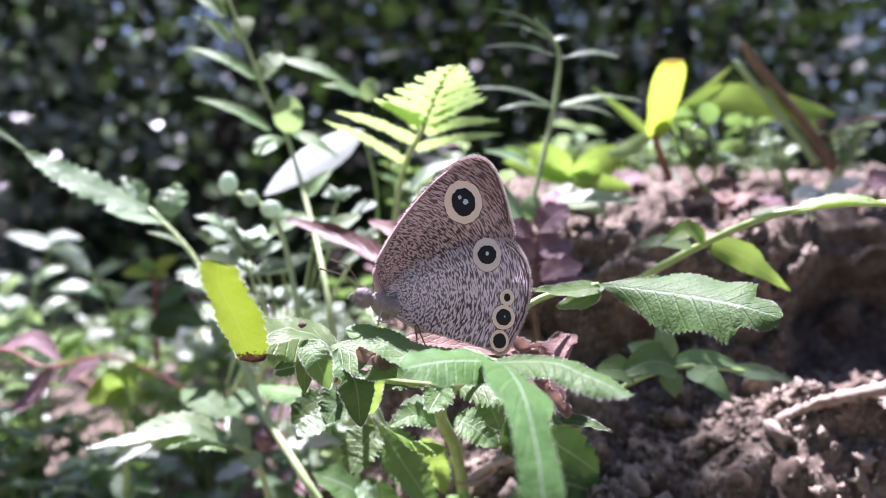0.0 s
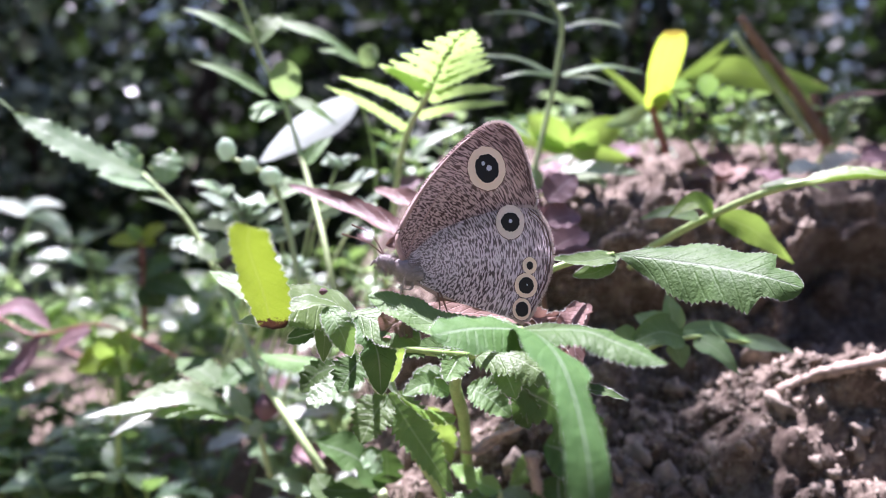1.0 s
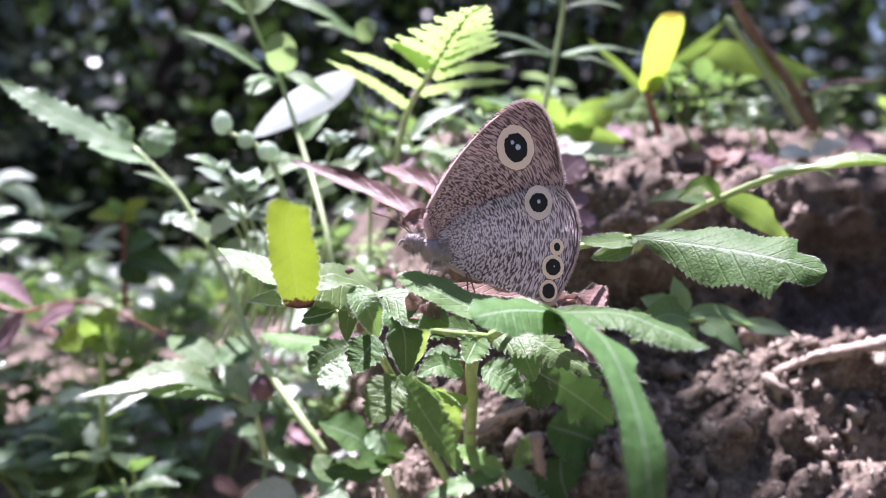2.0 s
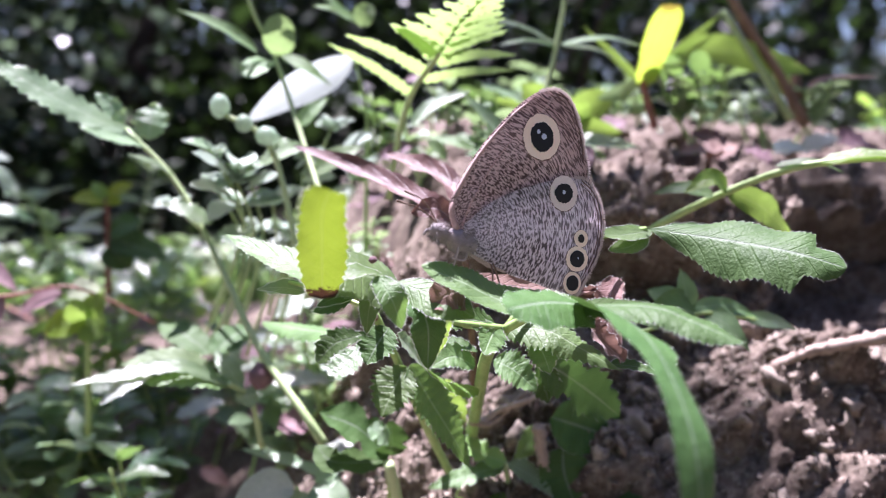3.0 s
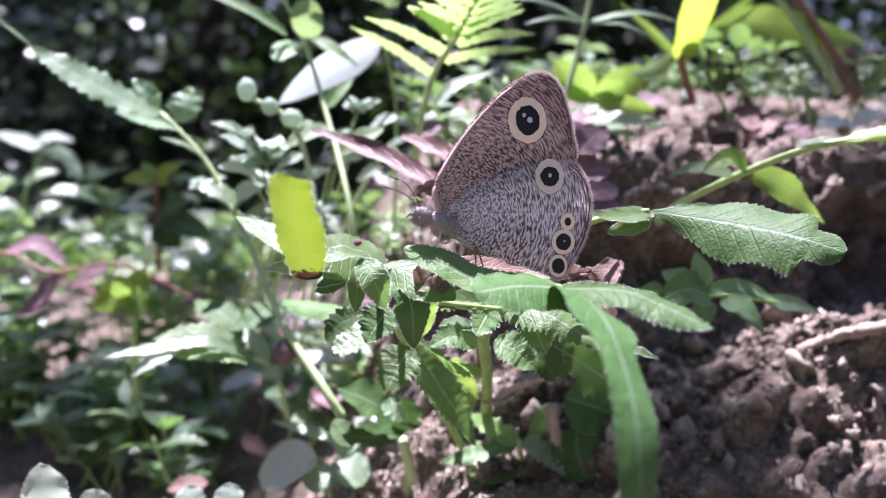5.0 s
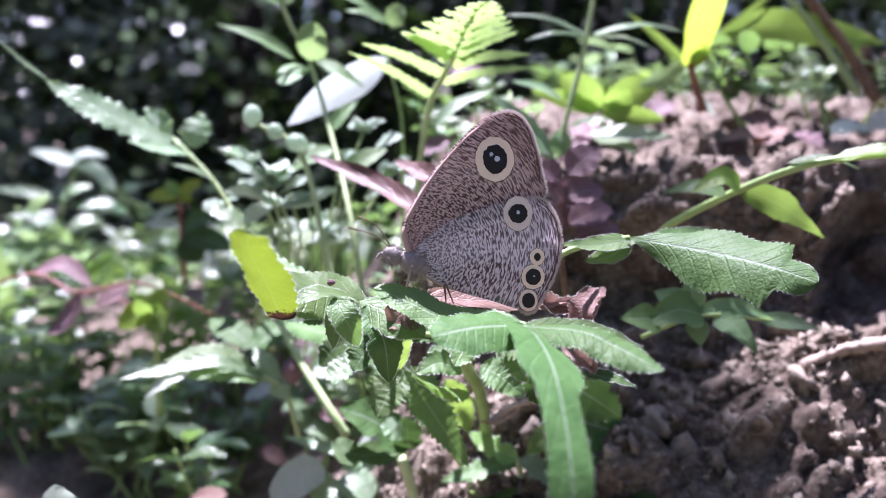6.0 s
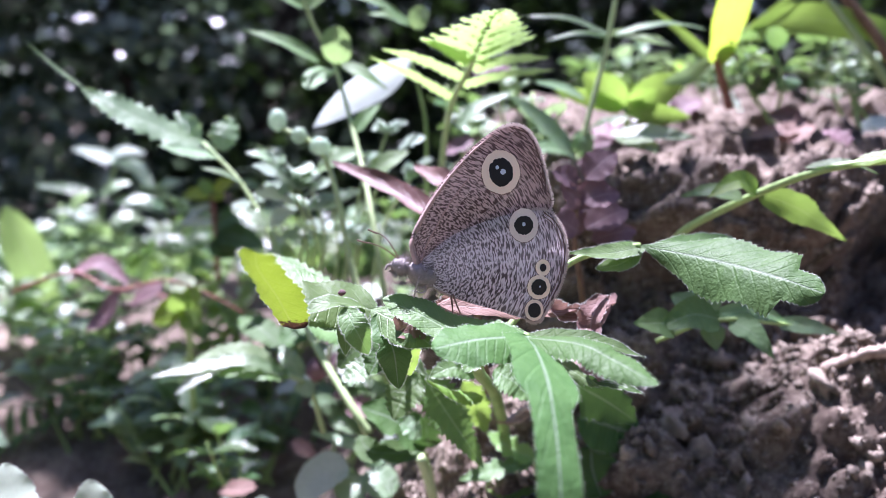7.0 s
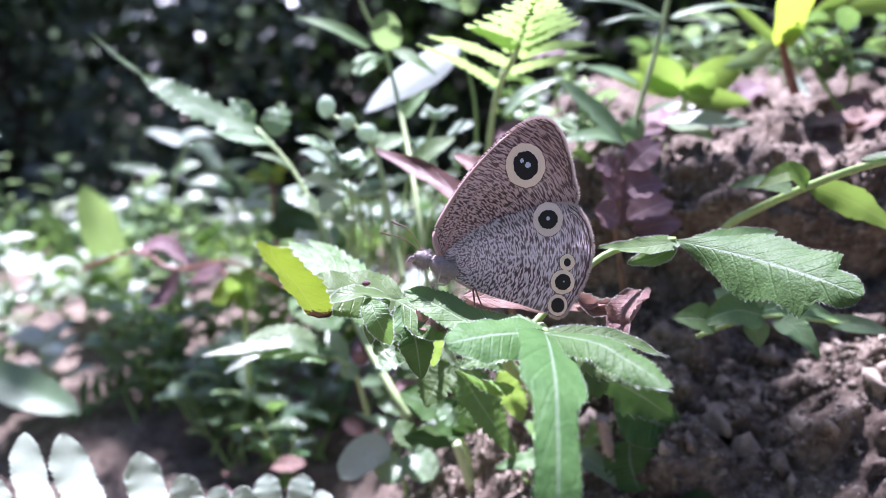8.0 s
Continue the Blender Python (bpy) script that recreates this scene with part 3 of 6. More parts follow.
head_at = on_wing(*(-2.83, -0.10), -0.2)
thorax_at = on_wing(*(-0.31, -1.18), -0.2)
tail_at = on_wing(*(5.29, -4.21), -0.3)
blob(butterfly, thorax_at, (1.35, 1.4, 2.1), FUR, "thorax", "furry grey thorax", rough=0.25, axis=thorax_at - head_at)
blob(butterfly, (thorax_at + tail_at) * 0.5, (0.95, 0.9, 3.6), FUR, "abdomen", "slim grey abdomen", rough=0.15, axis=tail_at - thorax_at)
head = blob(butterfly, head_at, (1.0, 0.95, 1.2), FUR, "head", "small furry head", rough=0.3, axis=thorax_at - head_at)
blob(head, head_at + WING_N * 0.45 + WING_X * -0.15 + WING_Z * 0.05, (0.32, 0.3, 0.36), SPOT_BLACK, "eye", "dark compound eye", rough=0.05)
stem(head, [head_at + WING_X * -0.75 + WING_Z * 0.1, head_at + WING_X * -1.4 + WING_Z * 0.25, head_at + WING_X * -1.75 + WING_Z * -0.2], 0.22, 0.1, FUR, "palp", "hairy palp")


def fuzz(parent, centre, radius, count, seed, length):
    rng = random.Random(seed)
    verts, faces = [], []
    for k in range(count):
        d = Vector((rng.gauss(0, 1), rng.gauss(0, 1), rng.gauss(0, 1))).normalized()
        p = Vector(centre) + d * radius
        s = d.cross(Vector((0.3, 0.7, 0.2))).normalized() * 0.035
        tip = p + d * length * rng.uniform(0.5, 1) + Vector((0.25, 0, -0.2)) * length * rng.random()
        b = len(verts)
        verts += [(p - s) * MM, (p + s) * MM, tip * MM]
        faces.append((b, b + 1, b + 2))
    return part("fur", verts, faces, FUR, parent)


fuzz(head, head_at, 0.95, 520, 3, 0.8)
fuzz(butterfly, thorax_at, 1.3, 700, 4, 0.9)
for tip_a, tip_b, mid_a, mid_b, back in ((*(-7.62, 3.19), *(-4.94, 2.27), 0.3), (*(-6.26, 4.27), *(-4.36, 3.25), -0.7)):
    root_p = head_at + WING_Z * 0.7
    horn = stem(butterfly, [root_p, on_wing(mid_a, mid_b, back), on_wing(tip_a, tip_b, back * 1.6)], 0.075, 0.06, HORN, "antenna", "thin brown antenna", sides=6)
    end, before = on_wing(tip_a, tip_b, back * 1.6), on_wing(mid_a, mid_b, back)
    way = (end - before).normalized()
    stem(horn, [end - way * 1.2, end - way * 0.4, end], 0.08, 0.13, HORN, "club", "thickened tip", sides=6)
for a, b, c, m_leg in (((-0.69, -0.36), (-1.29, -2.23), (-1.72, -3.88), LEG_PALE), ((-0.03, -2.14), (-0.56, -3.00), (-1.83, -2.74), LEG_PALE), ((2.55, -2.77), (2.63, -4.37), (2.75, -5.87), HORN), ((2.71, -2.78), (3.03, -4.23), (3.62, -5.71), HORN)):
    stem(butterfly, [on_wing(*a, 0.4), on_wing(*b, 0.9), on_wing(*c, 0.6)], 0.14, 0.07, m_leg, "leg", "thin jointed leg", sides=6)

# ---- the lobed-leaf plant that carries the butterfly ----
host = thing("lobed_herb", (5.1, 30.0, 67.8), "green herb with serrated lobed leaves, one tip yellowed", "plant")
NODE = (8.6, -4.5, 96.4)
stem(host, [(6.4, 48.0, 59.3), (6.3, 45.0, 63.1), (4.9, 31.0, 75.4), (2.8, 14.5, 85.6), (4.8, 13.5, 89.3)], 1.15, 0.7, STEM_GREEN)
stem(host, [(4.8, 13.5, 89.3), (7.6, 6, 93.5), NODE], 0.6, 0.45, STEM_GREEN)
leaf(host, [NODE, (9.4, -12, 97.4), (10.2, -20, 96.3), (10.6, -27, 91.5), (10.4, -30.0, 84), (9.4, -30.5, 75)], 6.6, LEAF_DEEP, shape="tongue", teeth=34, bite=0.06, fold=-0.10, up=(0.42, -0.45, 0.78), label="long drooping centre lobe", hairy=1)
leaf(host, [(9.6, -4.0, 96.3), (4.0, -9.0, 97.6), (-0.6, -12.5, 97.7)], 6.2, LEAF_DEEP, shape="strap", teeth=22, bite=0.08, up=(0.0, -0.55, 0.9), fold=-0.25, hairy=1)
leaf(host, [(8.2, -4.3, 96.3), (13.5, -10.0, 97.5), (16.5, -12.5, 96.8), (20.2, -15.5, 95.5)], 4.7, LEAF_DEEP, shape="strap", teeth=22, bite=0.22, up=(0.15, -0.45, 0.9), fold=-0.3, pucker=0.03, hairy=3)
leaf(host, [NODE, (16.0, -3.0, 95.5), (21.4, -3.0, 93.6)], 3.0, LEAF_DEEP, shape="lance", teeth=18, up=(0, -0.3, 1), hairy=4)
leaf(host, [NODE, (1.6, -3.0, 96.3), (-3.1, -2.0, 98.1), (-7.2, -1.0, 99.6)], 4.6, LEAF_FRESH, shape="strap", teeth=26, bite=0.14, up=(0, -0.55, 1), fold=0.12, hairy=3)
# right frond
stem(host, [(4.8, 13.5, 89.3), (14, 20, 98), (20.0, 20.0, 100.7), (24.6, 20.0, 101.4)], 0.5, 0.4, STEM_GREEN)
leaf(host, [(24.0, 19.0, 101.6), (31.5, 12.5, 101.2), (37.2, 6.0, 100.6), (41.6, 2.5, 99.4)], 9.2, LEAF_DEEP, shape="frond_end", teeth=30, bite=0.1, fold=-0.35, up=(0.05, -1.0, 0.64), pucker=0.025, label="broad dark-green end lobe with crisp veins", hairy=3)
leaf(host, [(26.4, 21.0, 101.0), (34.0, 26.0, 100.9), (39.7, 30.0, 100.6)], 3.4, LEAF_DEEP, shape="oval", teeth=14, up=(0, -0.4, 1), hairy=4)
leaf(host, [(25.2, 20.0, 101.2), (19.5, 17.0, 100.9), (14.5, 14.0, 101.6)], 3.2, LEAF_FRESH, shape="lance", teeth=20, up=(0, -0.7, 1), hairy=4)
leaf(host, [(24.6, 20.0, 101.0), (21.9, 18.0, 99.4), (18.2, 16.0, 99.0)], 3.2, LEAF_FRESH, shape="oval", teeth=10, up=(0, -0.8, 1), hairy=4)
# left frond with the folded yellow tip
stem(host, [(4.8, 13.5, 89.3), (-4.3, 9.0, 91.5), (-7.8, 7.0, 94.3)], 0.5, 0.35, STEM_GREEN)
leaf(host, [(-9.2, 6.0, 96.2), (-16.0, 12.0, 96.0), (-23.4, 19.0, 96.9), (-31.0, 25.0, 99.0)], 6.4, LEAF_FRESH, shape="lobed", teeth=30, bite=0.16, up=(0.3, -0.6, 0.8), fold=0.1, hairy=3)
leaf(host, [(-9.0, 6.0, 96.0), (-13.0, 4.0, 97.7), (-15.9, 1.0, 98.7), (-18.6, -1.0, 99.4)], 7.6, LEAF_FRESH, shape="strap", teeth=26, bite=0.1, up=(0.1, -0.65, 0.8), fold=-0.15, hairy=3)
leaf(host, [(-11.7, 0.0, 98.2), (-10.2, -2.0, 96.3), (-9.0, -1.0, 93.0)], 3.4, LEAF_FRESH, shape="oval", teeth=14, bite=0.16, up=(0.35, -1, 0.45), fold=0.25, hairy=4)
leaf(host, [(-6.7, 2.0, 96.1), (-5.6, 2.0, 92.8), (-4.8, 3.0, 89.0)], 4.6, LEAF_LIME, shape="oval", teeth=16, bite=0.14, up=(0.2, -1, 0.3), fold=0.15, hairy=3)
leaf(host, [(-15.9, -16.9, 108.1), (-16.6, -14.5, 106.0), (-16.9, -8, 101.4), (-17.1, -2.0, 96.2)], 4.5, LEAF_YELLOW, shape="flap", teeth=15, bite=0.2, up=(-0.02, -1.0, -0.55), fold=-0.35, wave=0.07, label="yellow folded-over tip with a burnt brown end", hairy=4)
leaf(host, [(-10.2, 4.0, 97.1), (-13.5, 0.0, 98.7), (-17.3, -2.0, 97.3)], 3.2, LEAF_FRESH, shape="lance", teeth=16, up=(0, -0.4, 1), hairy=4)
leaf(host, [(-9.5, 4.0, 96.9), (-4.6, 0.0, 95.9), (-1.7, -2.0, 94.4)], 5.0, LEAF_FRESH, shape="oval", teeth=16, up=(-0.2, -0.7, 1), fold=-0.2, hairy=4)
leaf(host, [(-8.6, 3.0, 96.6), (-6.4, 0.0, 93.5), (-6.0, 1.0, 88.1)], 4.6, LEAF_DEEP, shape="lobed", teeth=14, up=(0.2, -1, 0.5), fold=0.1, hairy=4)
leaf(host, [(-10.2, 4.0, 96.9), (-12.1, 3.0, 95.0), (-12.6, 3.0, 91.4)], 2.6, LEAF_FRESH, shape="oval", teeth=10, up=(0, -1, 0.6), hairy=4)
leaf(host, [(-19.9, 18.0, 92.9), (-26.3, 20.0, 92.7)], 2.6, LEAF_PALE, shape="lance", teeth=12, up=(0, -0.8, 1), hairy=4)
leaf(host, [(-13.2, 12.0, 94.0), (-18.4, 14.0, 91.9)], 2.6, LEAF_DEEP, shape="oval", teeth=12, up=(0, -0.9, 1), hairy=4)
stem(host, [(-11.8, 12.0, 91.9), (-17.6, 16.0, 93.4), (-22.2, 19.0, 93.8)], 0.35, 0.25, STEM_GREEN)
# lower tier
leaf(host, [(-14.8, 12.0, 93.7), (-20.6, 25.0, 93.8), (-27.8, 33.0, 95.7), (-32.7, 37.0, 96.9)], 5.0, LEAF_FRESH, shape="lance", teeth=15, bite=0.3, up=(0.1, -0.5, 0.9), pucker=0.05, hairy=3)
leaf(host, [(-19.0, 28.0, 91.4), (-22.8, 30.0, 90.7), (-26.8, 31.0, 90.1)], 2.8, LEAF_PALE, shape="strap", teeth=7, bite=0.3, up=(0, -0.5, 0.9), pucker=0.05, hairy=3)
leaf(host, [(-13.7, 12.0, 93.9), (-16.2, 15.0, 92.0), (-19.1, 17.0, 90.5)], 2.8, LEAF_DEEP, shape="oval", teeth=7, bite=0.3, up=(0.2, -0.9, 0.5), pucker=0.05, hairy=3)
leaf(host, [(-11.8, 25.0, 85.0), (-18.2, 36.0, 82.9), (-23.7, 42.0, 82.1), (-29.0, 48.0, 81.5)], 5.0, LEAF_FRESH, shape="strap", teeth=14, bite=0.3, up=(0, -0.45, 0.9), fold=-0.3, pucker=0.05, hairy=3)
leaf(host, [(-12.4, 26.0, 85.2), (-16.4, 27.0, 83.7), (-19.0, 27.0, 80.9)], 4.8, LEAF_DEEP, shape="egg", teeth=9, bite=0.3, up=(-0.3, -0.7, 0.6), pucker=0.05, hairy=3)
leaf(host, [(-11.6, 25.0, 84.5), (-14.4, 23.0, 82.2), (-17.2, 21.0, 80.3)], 4.8, LEAF_PALE, shape="egg", teeth=10, bite=0.3, up=(-0.2, -0.55, 0.9), pucker=0.05, hairy=3)
leaf(host, [(-9.4, 19.0, 88.0), (-10.9, 17.5, 86.2), (-12.3, 16.0, 83.9)], 6.0, LEAF_DEEP, shape="oval", teeth=10, bite=0.3, up=(-0.3, -0.9, 0.4), pucker=0.05, hairy=3)
leaf(host, [(-8.4, 18.0, 87.4), (-6.4, 19.0, 84.9), (-4.4, 20.0, 82.0)], 3.4, LEAF_PALE, shape="lance", teeth=11, bite=0.3, up=(0.5, -0.5, 0.8), pucker=0.05, hairy=3)
leaf(host, [(-6.6, 25.0, 80.9), (-8.4, 23.5, 78.1), (-10.0, 22.0, 74.8)], 7.6, LEAF_FRESH, shape="oval", teeth=11, bite=0.3, up=(-0.35, -0.8, 0.5), pucker=0.05, hairy=3)
leaf(host, [(-6.1, 25.0, 81.2), (-3.3, 25.0, 76.3), (0.1, 25.0, 70.9), (3.3, 26.0, 65.2)], 7.4, LEAF_FRESH, shape="lance", teeth=17, bite=0.3, up=(0.45, -0.8, 0.5), pucker=0.05, hairy=3)
leaf(host, [(-0.4, 36.0, 75.5), (1.6, 37.0, 71.1), (3.3, 38.0, 65.7)], 5.6, LEAF_LIME, shape="oval", teeth=7, bite=0.3, up=(0.2, -1, 0.2), pucker=0.05, hairy=3)
leaf(host, [(3.3, 22.0, 78.6), (-0.6, 20.0, 79.7), (-4.6, 17.0, 83.1)], 3.2, LEAF_LIME, shape="lance", teeth=10, bite=0.3, up=(0, -0.5, 1), fold=-0.3, pucker=0.05, hairy=3)
leaf(host, [(2.4, 21.0, 82.2), (-0.8, 19.5, 84.0), (-4.0, 18.0, 83.0)], 4.2, LEAF_FRESH, shape="oval", teeth=9, bite=0.3, up=(0.1, -0.7, 0.7), pucker=0.05, hairy=3)
leaf(host, [(2.6, 21.0, 84.2), (-0.5, 22.0, 85.2), (-2.8, 23.0, 84.4)], 2.6, LEAF_DEEP, shape="oval", teeth=7, bite=0.3, up=(0, -0.4, 1), pucker=0.05, hairy=3)
leaf(host, [(3.3, 13.0, 90.1), (-0.0, 12.0, 90.8), (-3.7, 10.0, 91.2), (-5.6, 9.0, 90.5)], 4.6, LEAF_DEEP, shape="lobed", teeth=12, bite=0.3, up=(0.1, -0.75, 0.8), pucker=0.05, hairy=3)
leaf(host, [(3.7, 13.0, 90.0), (2.5, 11.0, 88.8), (1.3, 8.5, 87.4)], 4.4, LEAF_FRESH, shape="oval", teeth=9, bite=0.3, up=(0.2, -0.85, 0.5), pucker=0.05, hairy=3)
leaf(host, [(5.4, 16.0, 88.7), (9.7, 13.0, 89.3), (13.9, 11.0, 87.5), (18.5, 9.0, 85.2)], 6.4, LEAF_FRESH, shape="lance", teeth=16, bite=0.3, up=(0.15, -0.65, 0.8), fold=-0.25, pucker=0.05, hairy=3)
leaf(host, [(8.2, 14.0, 88.8), (9.4, 12.5, 86.6), (10.4, 12.0, 84.1)], 4.4, LEAF_FRESH, shape="oval", teeth=9, bite=0.3, up=(-0.1, -0.9, 0.45), pucker=0.05, hairy=3)
leaf(host, [(17.5, 11.0, 85.6), (20.7, 9.5, 85.6), (23.8, 9.0, 84.6)], 2.2, LEAF_DEEP, shape="lance", teeth=7, bite=0.3, up=(0, -0.5, 0.9), pucker=0.05, hairy=3)
leaf(host, [(4.8, 20.5, 83.2), (7.5, 19.5, 82.1), (10.6, 19.0, 79.4)], 6.0, LEAF_FRESH, shape="oval", teeth=11, bite=0.3, up=(0.2, -0.75, 0.7), pucker=0.05, hairy=3)
leaf(host, [(11.2, 22.0, 83.2), (16.6, 26.0, 79.3), (22.0, 29.0, 75.2), (26.9, 31.0, 71.1)], 9.4, LEAF_DEEP, shape="lobed", teeth=11, bite=0.3, up=(-0.1, -1, 0.25), label="large dark-green shaded leaf", pucker=0.05, hairy=3)
leaf(host, [(11.9, 23.0, 82.3), (13.2, 25.0, 78.3), (14.2, 26.0, 75.3)], 5.0, LEAF_DEEP, shape="oval", teeth=7, bite=0.3, up=(0.1, -1, 0.2), pucker=0.05, hairy=3)
leaf(host, [(19.2, 42.0, 66.9), (23.8, 43.0, 65.1), (29.7, 44.0, 62.8)], 9.6, LEAF_DEEP, shape="round", teeth=16, up=(0.1, -1, 0.25), bite=0.05, pucker=0.05, hairy=3)
leaf(host, [(21.5, 42.0, 61.5), (21.6, 41.0, 57.7), (23.2, 40.0, 53.0)], 9.4, LEAF_DEEP, shape="round", teeth=16, up=(0, -1, 0.3), bite=0.05, pucker=0.05, hairy=3)
leaf(host, [(29.7, 40.0, 53.1), (33.9, 40.0, 55.2), (38.6, 40.0, 52.3)], 6.0, LEAF_DEEP, shape="round", teeth=14, up=(0, -0.8, 0.6), bite=0.05, pucker=0.05, hairy=3)
leaf(host, [(11.7, 41.0, 59.3), (7.8, 42.0, 60.7), (3.4, 44.0, 62.9)], 5.2, LEAF_FERN, shape="lobed", teeth=7, bite=0.3, up=(0, -0.6, 0.8), pucker=0.05, hairy=3)
leaf(host, [(11.5, 41.0, 59.1), (5.8, 40.0, 57.9), (-1.5, 39.0, 56.1)], 4.6, LEAF_FRESH, shape="lobed", teeth=7, bite=0.3, up=(0, -0.6, 0.9), pucker=0.05, hairy=3)
leaf(host, [(12.0, 41.0, 59.3), (16.4, 40.0, 57.1), (19.5, 39.0, 54.2)], 4.6, LEAF_PALE, shape="lance", teeth=7, bite=0.3, up=(0, -0.6, 0.9), pucker=0.05, hairy=3)
leaf(host, [(13.2, 42.0, 59.3), (15.9, 44.0, 61.4), (17.7, 46.0, 63.9)], 4.4, LEAF_FERN, shape="egg", teeth=7, bite=0.3, up=(0.2, -0.8, 0.5), pucker=0.05, hairy=3)
leaf(host, [(3.1, 40.0, 54.2), (8.0, 41.0, 54.0), (13.5, 42.0, 54.0)], 5.4, LEAF_LIME, shape="oval", teeth=7, bite=0.3, up=(0, -0.7, 0.7), pucker=0.05, hairy=3)
stem(host, [(11.5, 41.0, 59.5), (12.3, 42.0, 55.8), (13.5, 43.0, 51.3)], 0.45, 0.6, STEM_PALE)
stem(host, [(-11.3, 18.0, 90.0), (-7.7, 27.0, 81.0), (-3.0, 35.0, 69.1), (1.1, 41.0, 59.9), (5.0, 46.0, 50.9)], 0.5, 0.75, STEM_GREEN)
stem(host, [(-14.5, 10.0, 95.5), (-12.7, 13.0, 92.5), (-11.3, 18.0, 89.5)], 0.4, 0.5, STEM_BROWN)
stem(host, [(-8.1, 38.0, 60.9), (-7.0, 39.0, 56.6), (-6.1, 40.0, 52.2)], 0.9, 0.9, STEM_PALE)

# dry leaf caught under the wings
dry = thing("dry_leaf", (11, 12, 95), "curled dry purplish-brown leaf caught among green stems", "dead leaf")
leaf(dry, [(-2.0, 8.0, 96.4), (4.8, 9.0, 95.6), (12.2, 13.0, 94.1), (17.0, 15.0, 94.1)], 3.2, LEAF_DRY, name="blade", shape="lance", teeth=9, bite=0.15, up=(0.1, -0.7, 1), wave=0.12)
leaf(dry, [(-0.8, 1.0, 95.5), (-3.6, 0.0, 96.6), (-6.3, -0.0, 94.9)], 4.8, LEAF_DRY, name="blade", shape="oval", teeth=8, bite=0.15, up=(0, -1, 0.8), wave=0.12)
leaf(dry, [(21.1, 22.0, 93.7), (17.6, 12.0, 92.0), (18.0, 8.5, 86.4)], 4.2, LEAF_DRY, name="blade", shape="lance", teeth=8, bite=0.2, up=(-0.4, -1, 0.3), fold=0.6, wave=0.15)
leaf(dry, [(11.6, 13.0, 95.7), (14.0, 14.0, 93.3), (17.3, 15.0, 93.4), (20.3, 17.0, 95.1)], 2.6, LEAF_DRY, name="blade", shape="strap", teeth=12, bite=0.2, up=(0.1, -0.9, 0.8), fold=0.7, wave=0.15, hairy=4)
leaf(dry, [(19.7, 16.0, 95.6), (17.8, 13.0, 94.0), (17.4, 12.0, 91.7), (19.1, 12.0, 89.4)], 3.6, LEAF_DRY, name="blade", shape="oval", teeth=9, bite=0.2, up=(-0.5, -0.9, 0.3), fold=0.5, wave=0.15, hairy=4)

leaf(dry, [(-4.2, 19.0, 90.2), (-1.4, 19.5, 92.2), (-0.5, 20.0, 94.6)], 5.2, LEAF_DRY, name="blade", shape="egg", teeth=9, bite=0.2, up=(0.3, -1, 0.5), fold=0.2, wave=0.12, hairy=3)
leaf(dry, [(13.7, 10.0, 91.9), (15.3, 9.0, 89.4), (18.8, 9.0, 86.5)], 2.6, LEAF_DRY, name="blade", shape="strap", teeth=9, bite=0.25, up=(0.5, -0.9, 0.3), fold=0.7, wave=0.2, hairy=3)

seed = thing("seed", (-12.1, 0.5, 99.7), "tiny pink seed resting on a leaf", "seed")
blob(seed, (-12.1, 0.5, 99.8), (0.42, 0.38, 0.34), LEAF_MAUVE, "husk", rough=0.5)

# two long withered leaves behind the butterfly
withered = thing("withered_leaf", (0.4, 28.0, 100.6), "pair of long shrivelled brown leaves on a stalk", "dead leaf")
leaf(withered, [(0.4, 28.0, 101.0), (-4.7, 34.0, 103.4), (-12.0, 42.0, 106.5), (-24.2, 51.0, 110.6)], 3.8, LEAF_WITHERED, name="blade", shape="strap", teeth=14, bite=0.1, up=(0.1, -0.9, 0.8), fold=0.6, wave=0.10)
leaf(withered, [(1.4, 30.0, 102.4), (-1.1, 38.0, 106.6), (-9.1, 48.0, 109.9)], 3.8, LEAF_WITHERED, name="blade", shape="strap", teeth=12, bite=0.1, up=(0.1, -0.9, 0.6), fold=0.6, wave=0.10)
leaf(withered, [(0.4, 28.0, 100.6), (-3.0, 27.0, 102.9), (-6.4, 27.0, 102.1)], 3.6, LEAF_WITHERED, name="blade", shape="oval", teeth=8, bite=0.1, up=(0.1, -1, 0.6), fold=0.2, wave=0.1)
stem(withered, [(0.4, 28.0, 100.8), (2, 27, 92), (4, 30, 76)], 0.5, 0.6, STEM_BROWN)

mauve = thing("withered_shrub", (20.9, 50.0, 98.5), "low plant with limp mauve-brown withered leaves", "plant")
for a, b, w in (((19.8, 46.0, 107.5), (25.1, 48.0, 111.9), 6.0), ((18.8, 45.0, 106.7), (14.2, 44.0, 109.1), 4.5), ((19.3, 44.0, 104.1), (25.7, 46.0, 105.2), 5.5), ((18.9, 44.0, 103.1), (15.6, 43.0, 106.9), 4.5), ((19.9, 44.0, 99.4), (27.4, 48.0, 102.1), 6.0), ((18.5, 42.0, 99.3), (14.4, 41.0, 101.7), 5.0), ((20.9, 44.0, 97.5), (28.9, 48.0, 98.6), 5.0), ((20.1, 48.0, 101.5), (23.7, 50.0, 107.0), 6.5), ((19.2, 46.0, 98.1), (16.8, 48.0, 103.0), 6.0)):
    leaf(mauve, [a, b], w, LEAF_MAUVE, shape="oval", up=(0.25 * math.sin(w * 9), -0.8, 0.7), wave=0.1)
stem(mauve, [(18.8, 45.0, 107.6), (18.2, 45.0, 98.2), (19.3, 45.0, 90.5), (20.7, 47.0, 82.0)], 0.4, 0.6, STEM_BROWN)

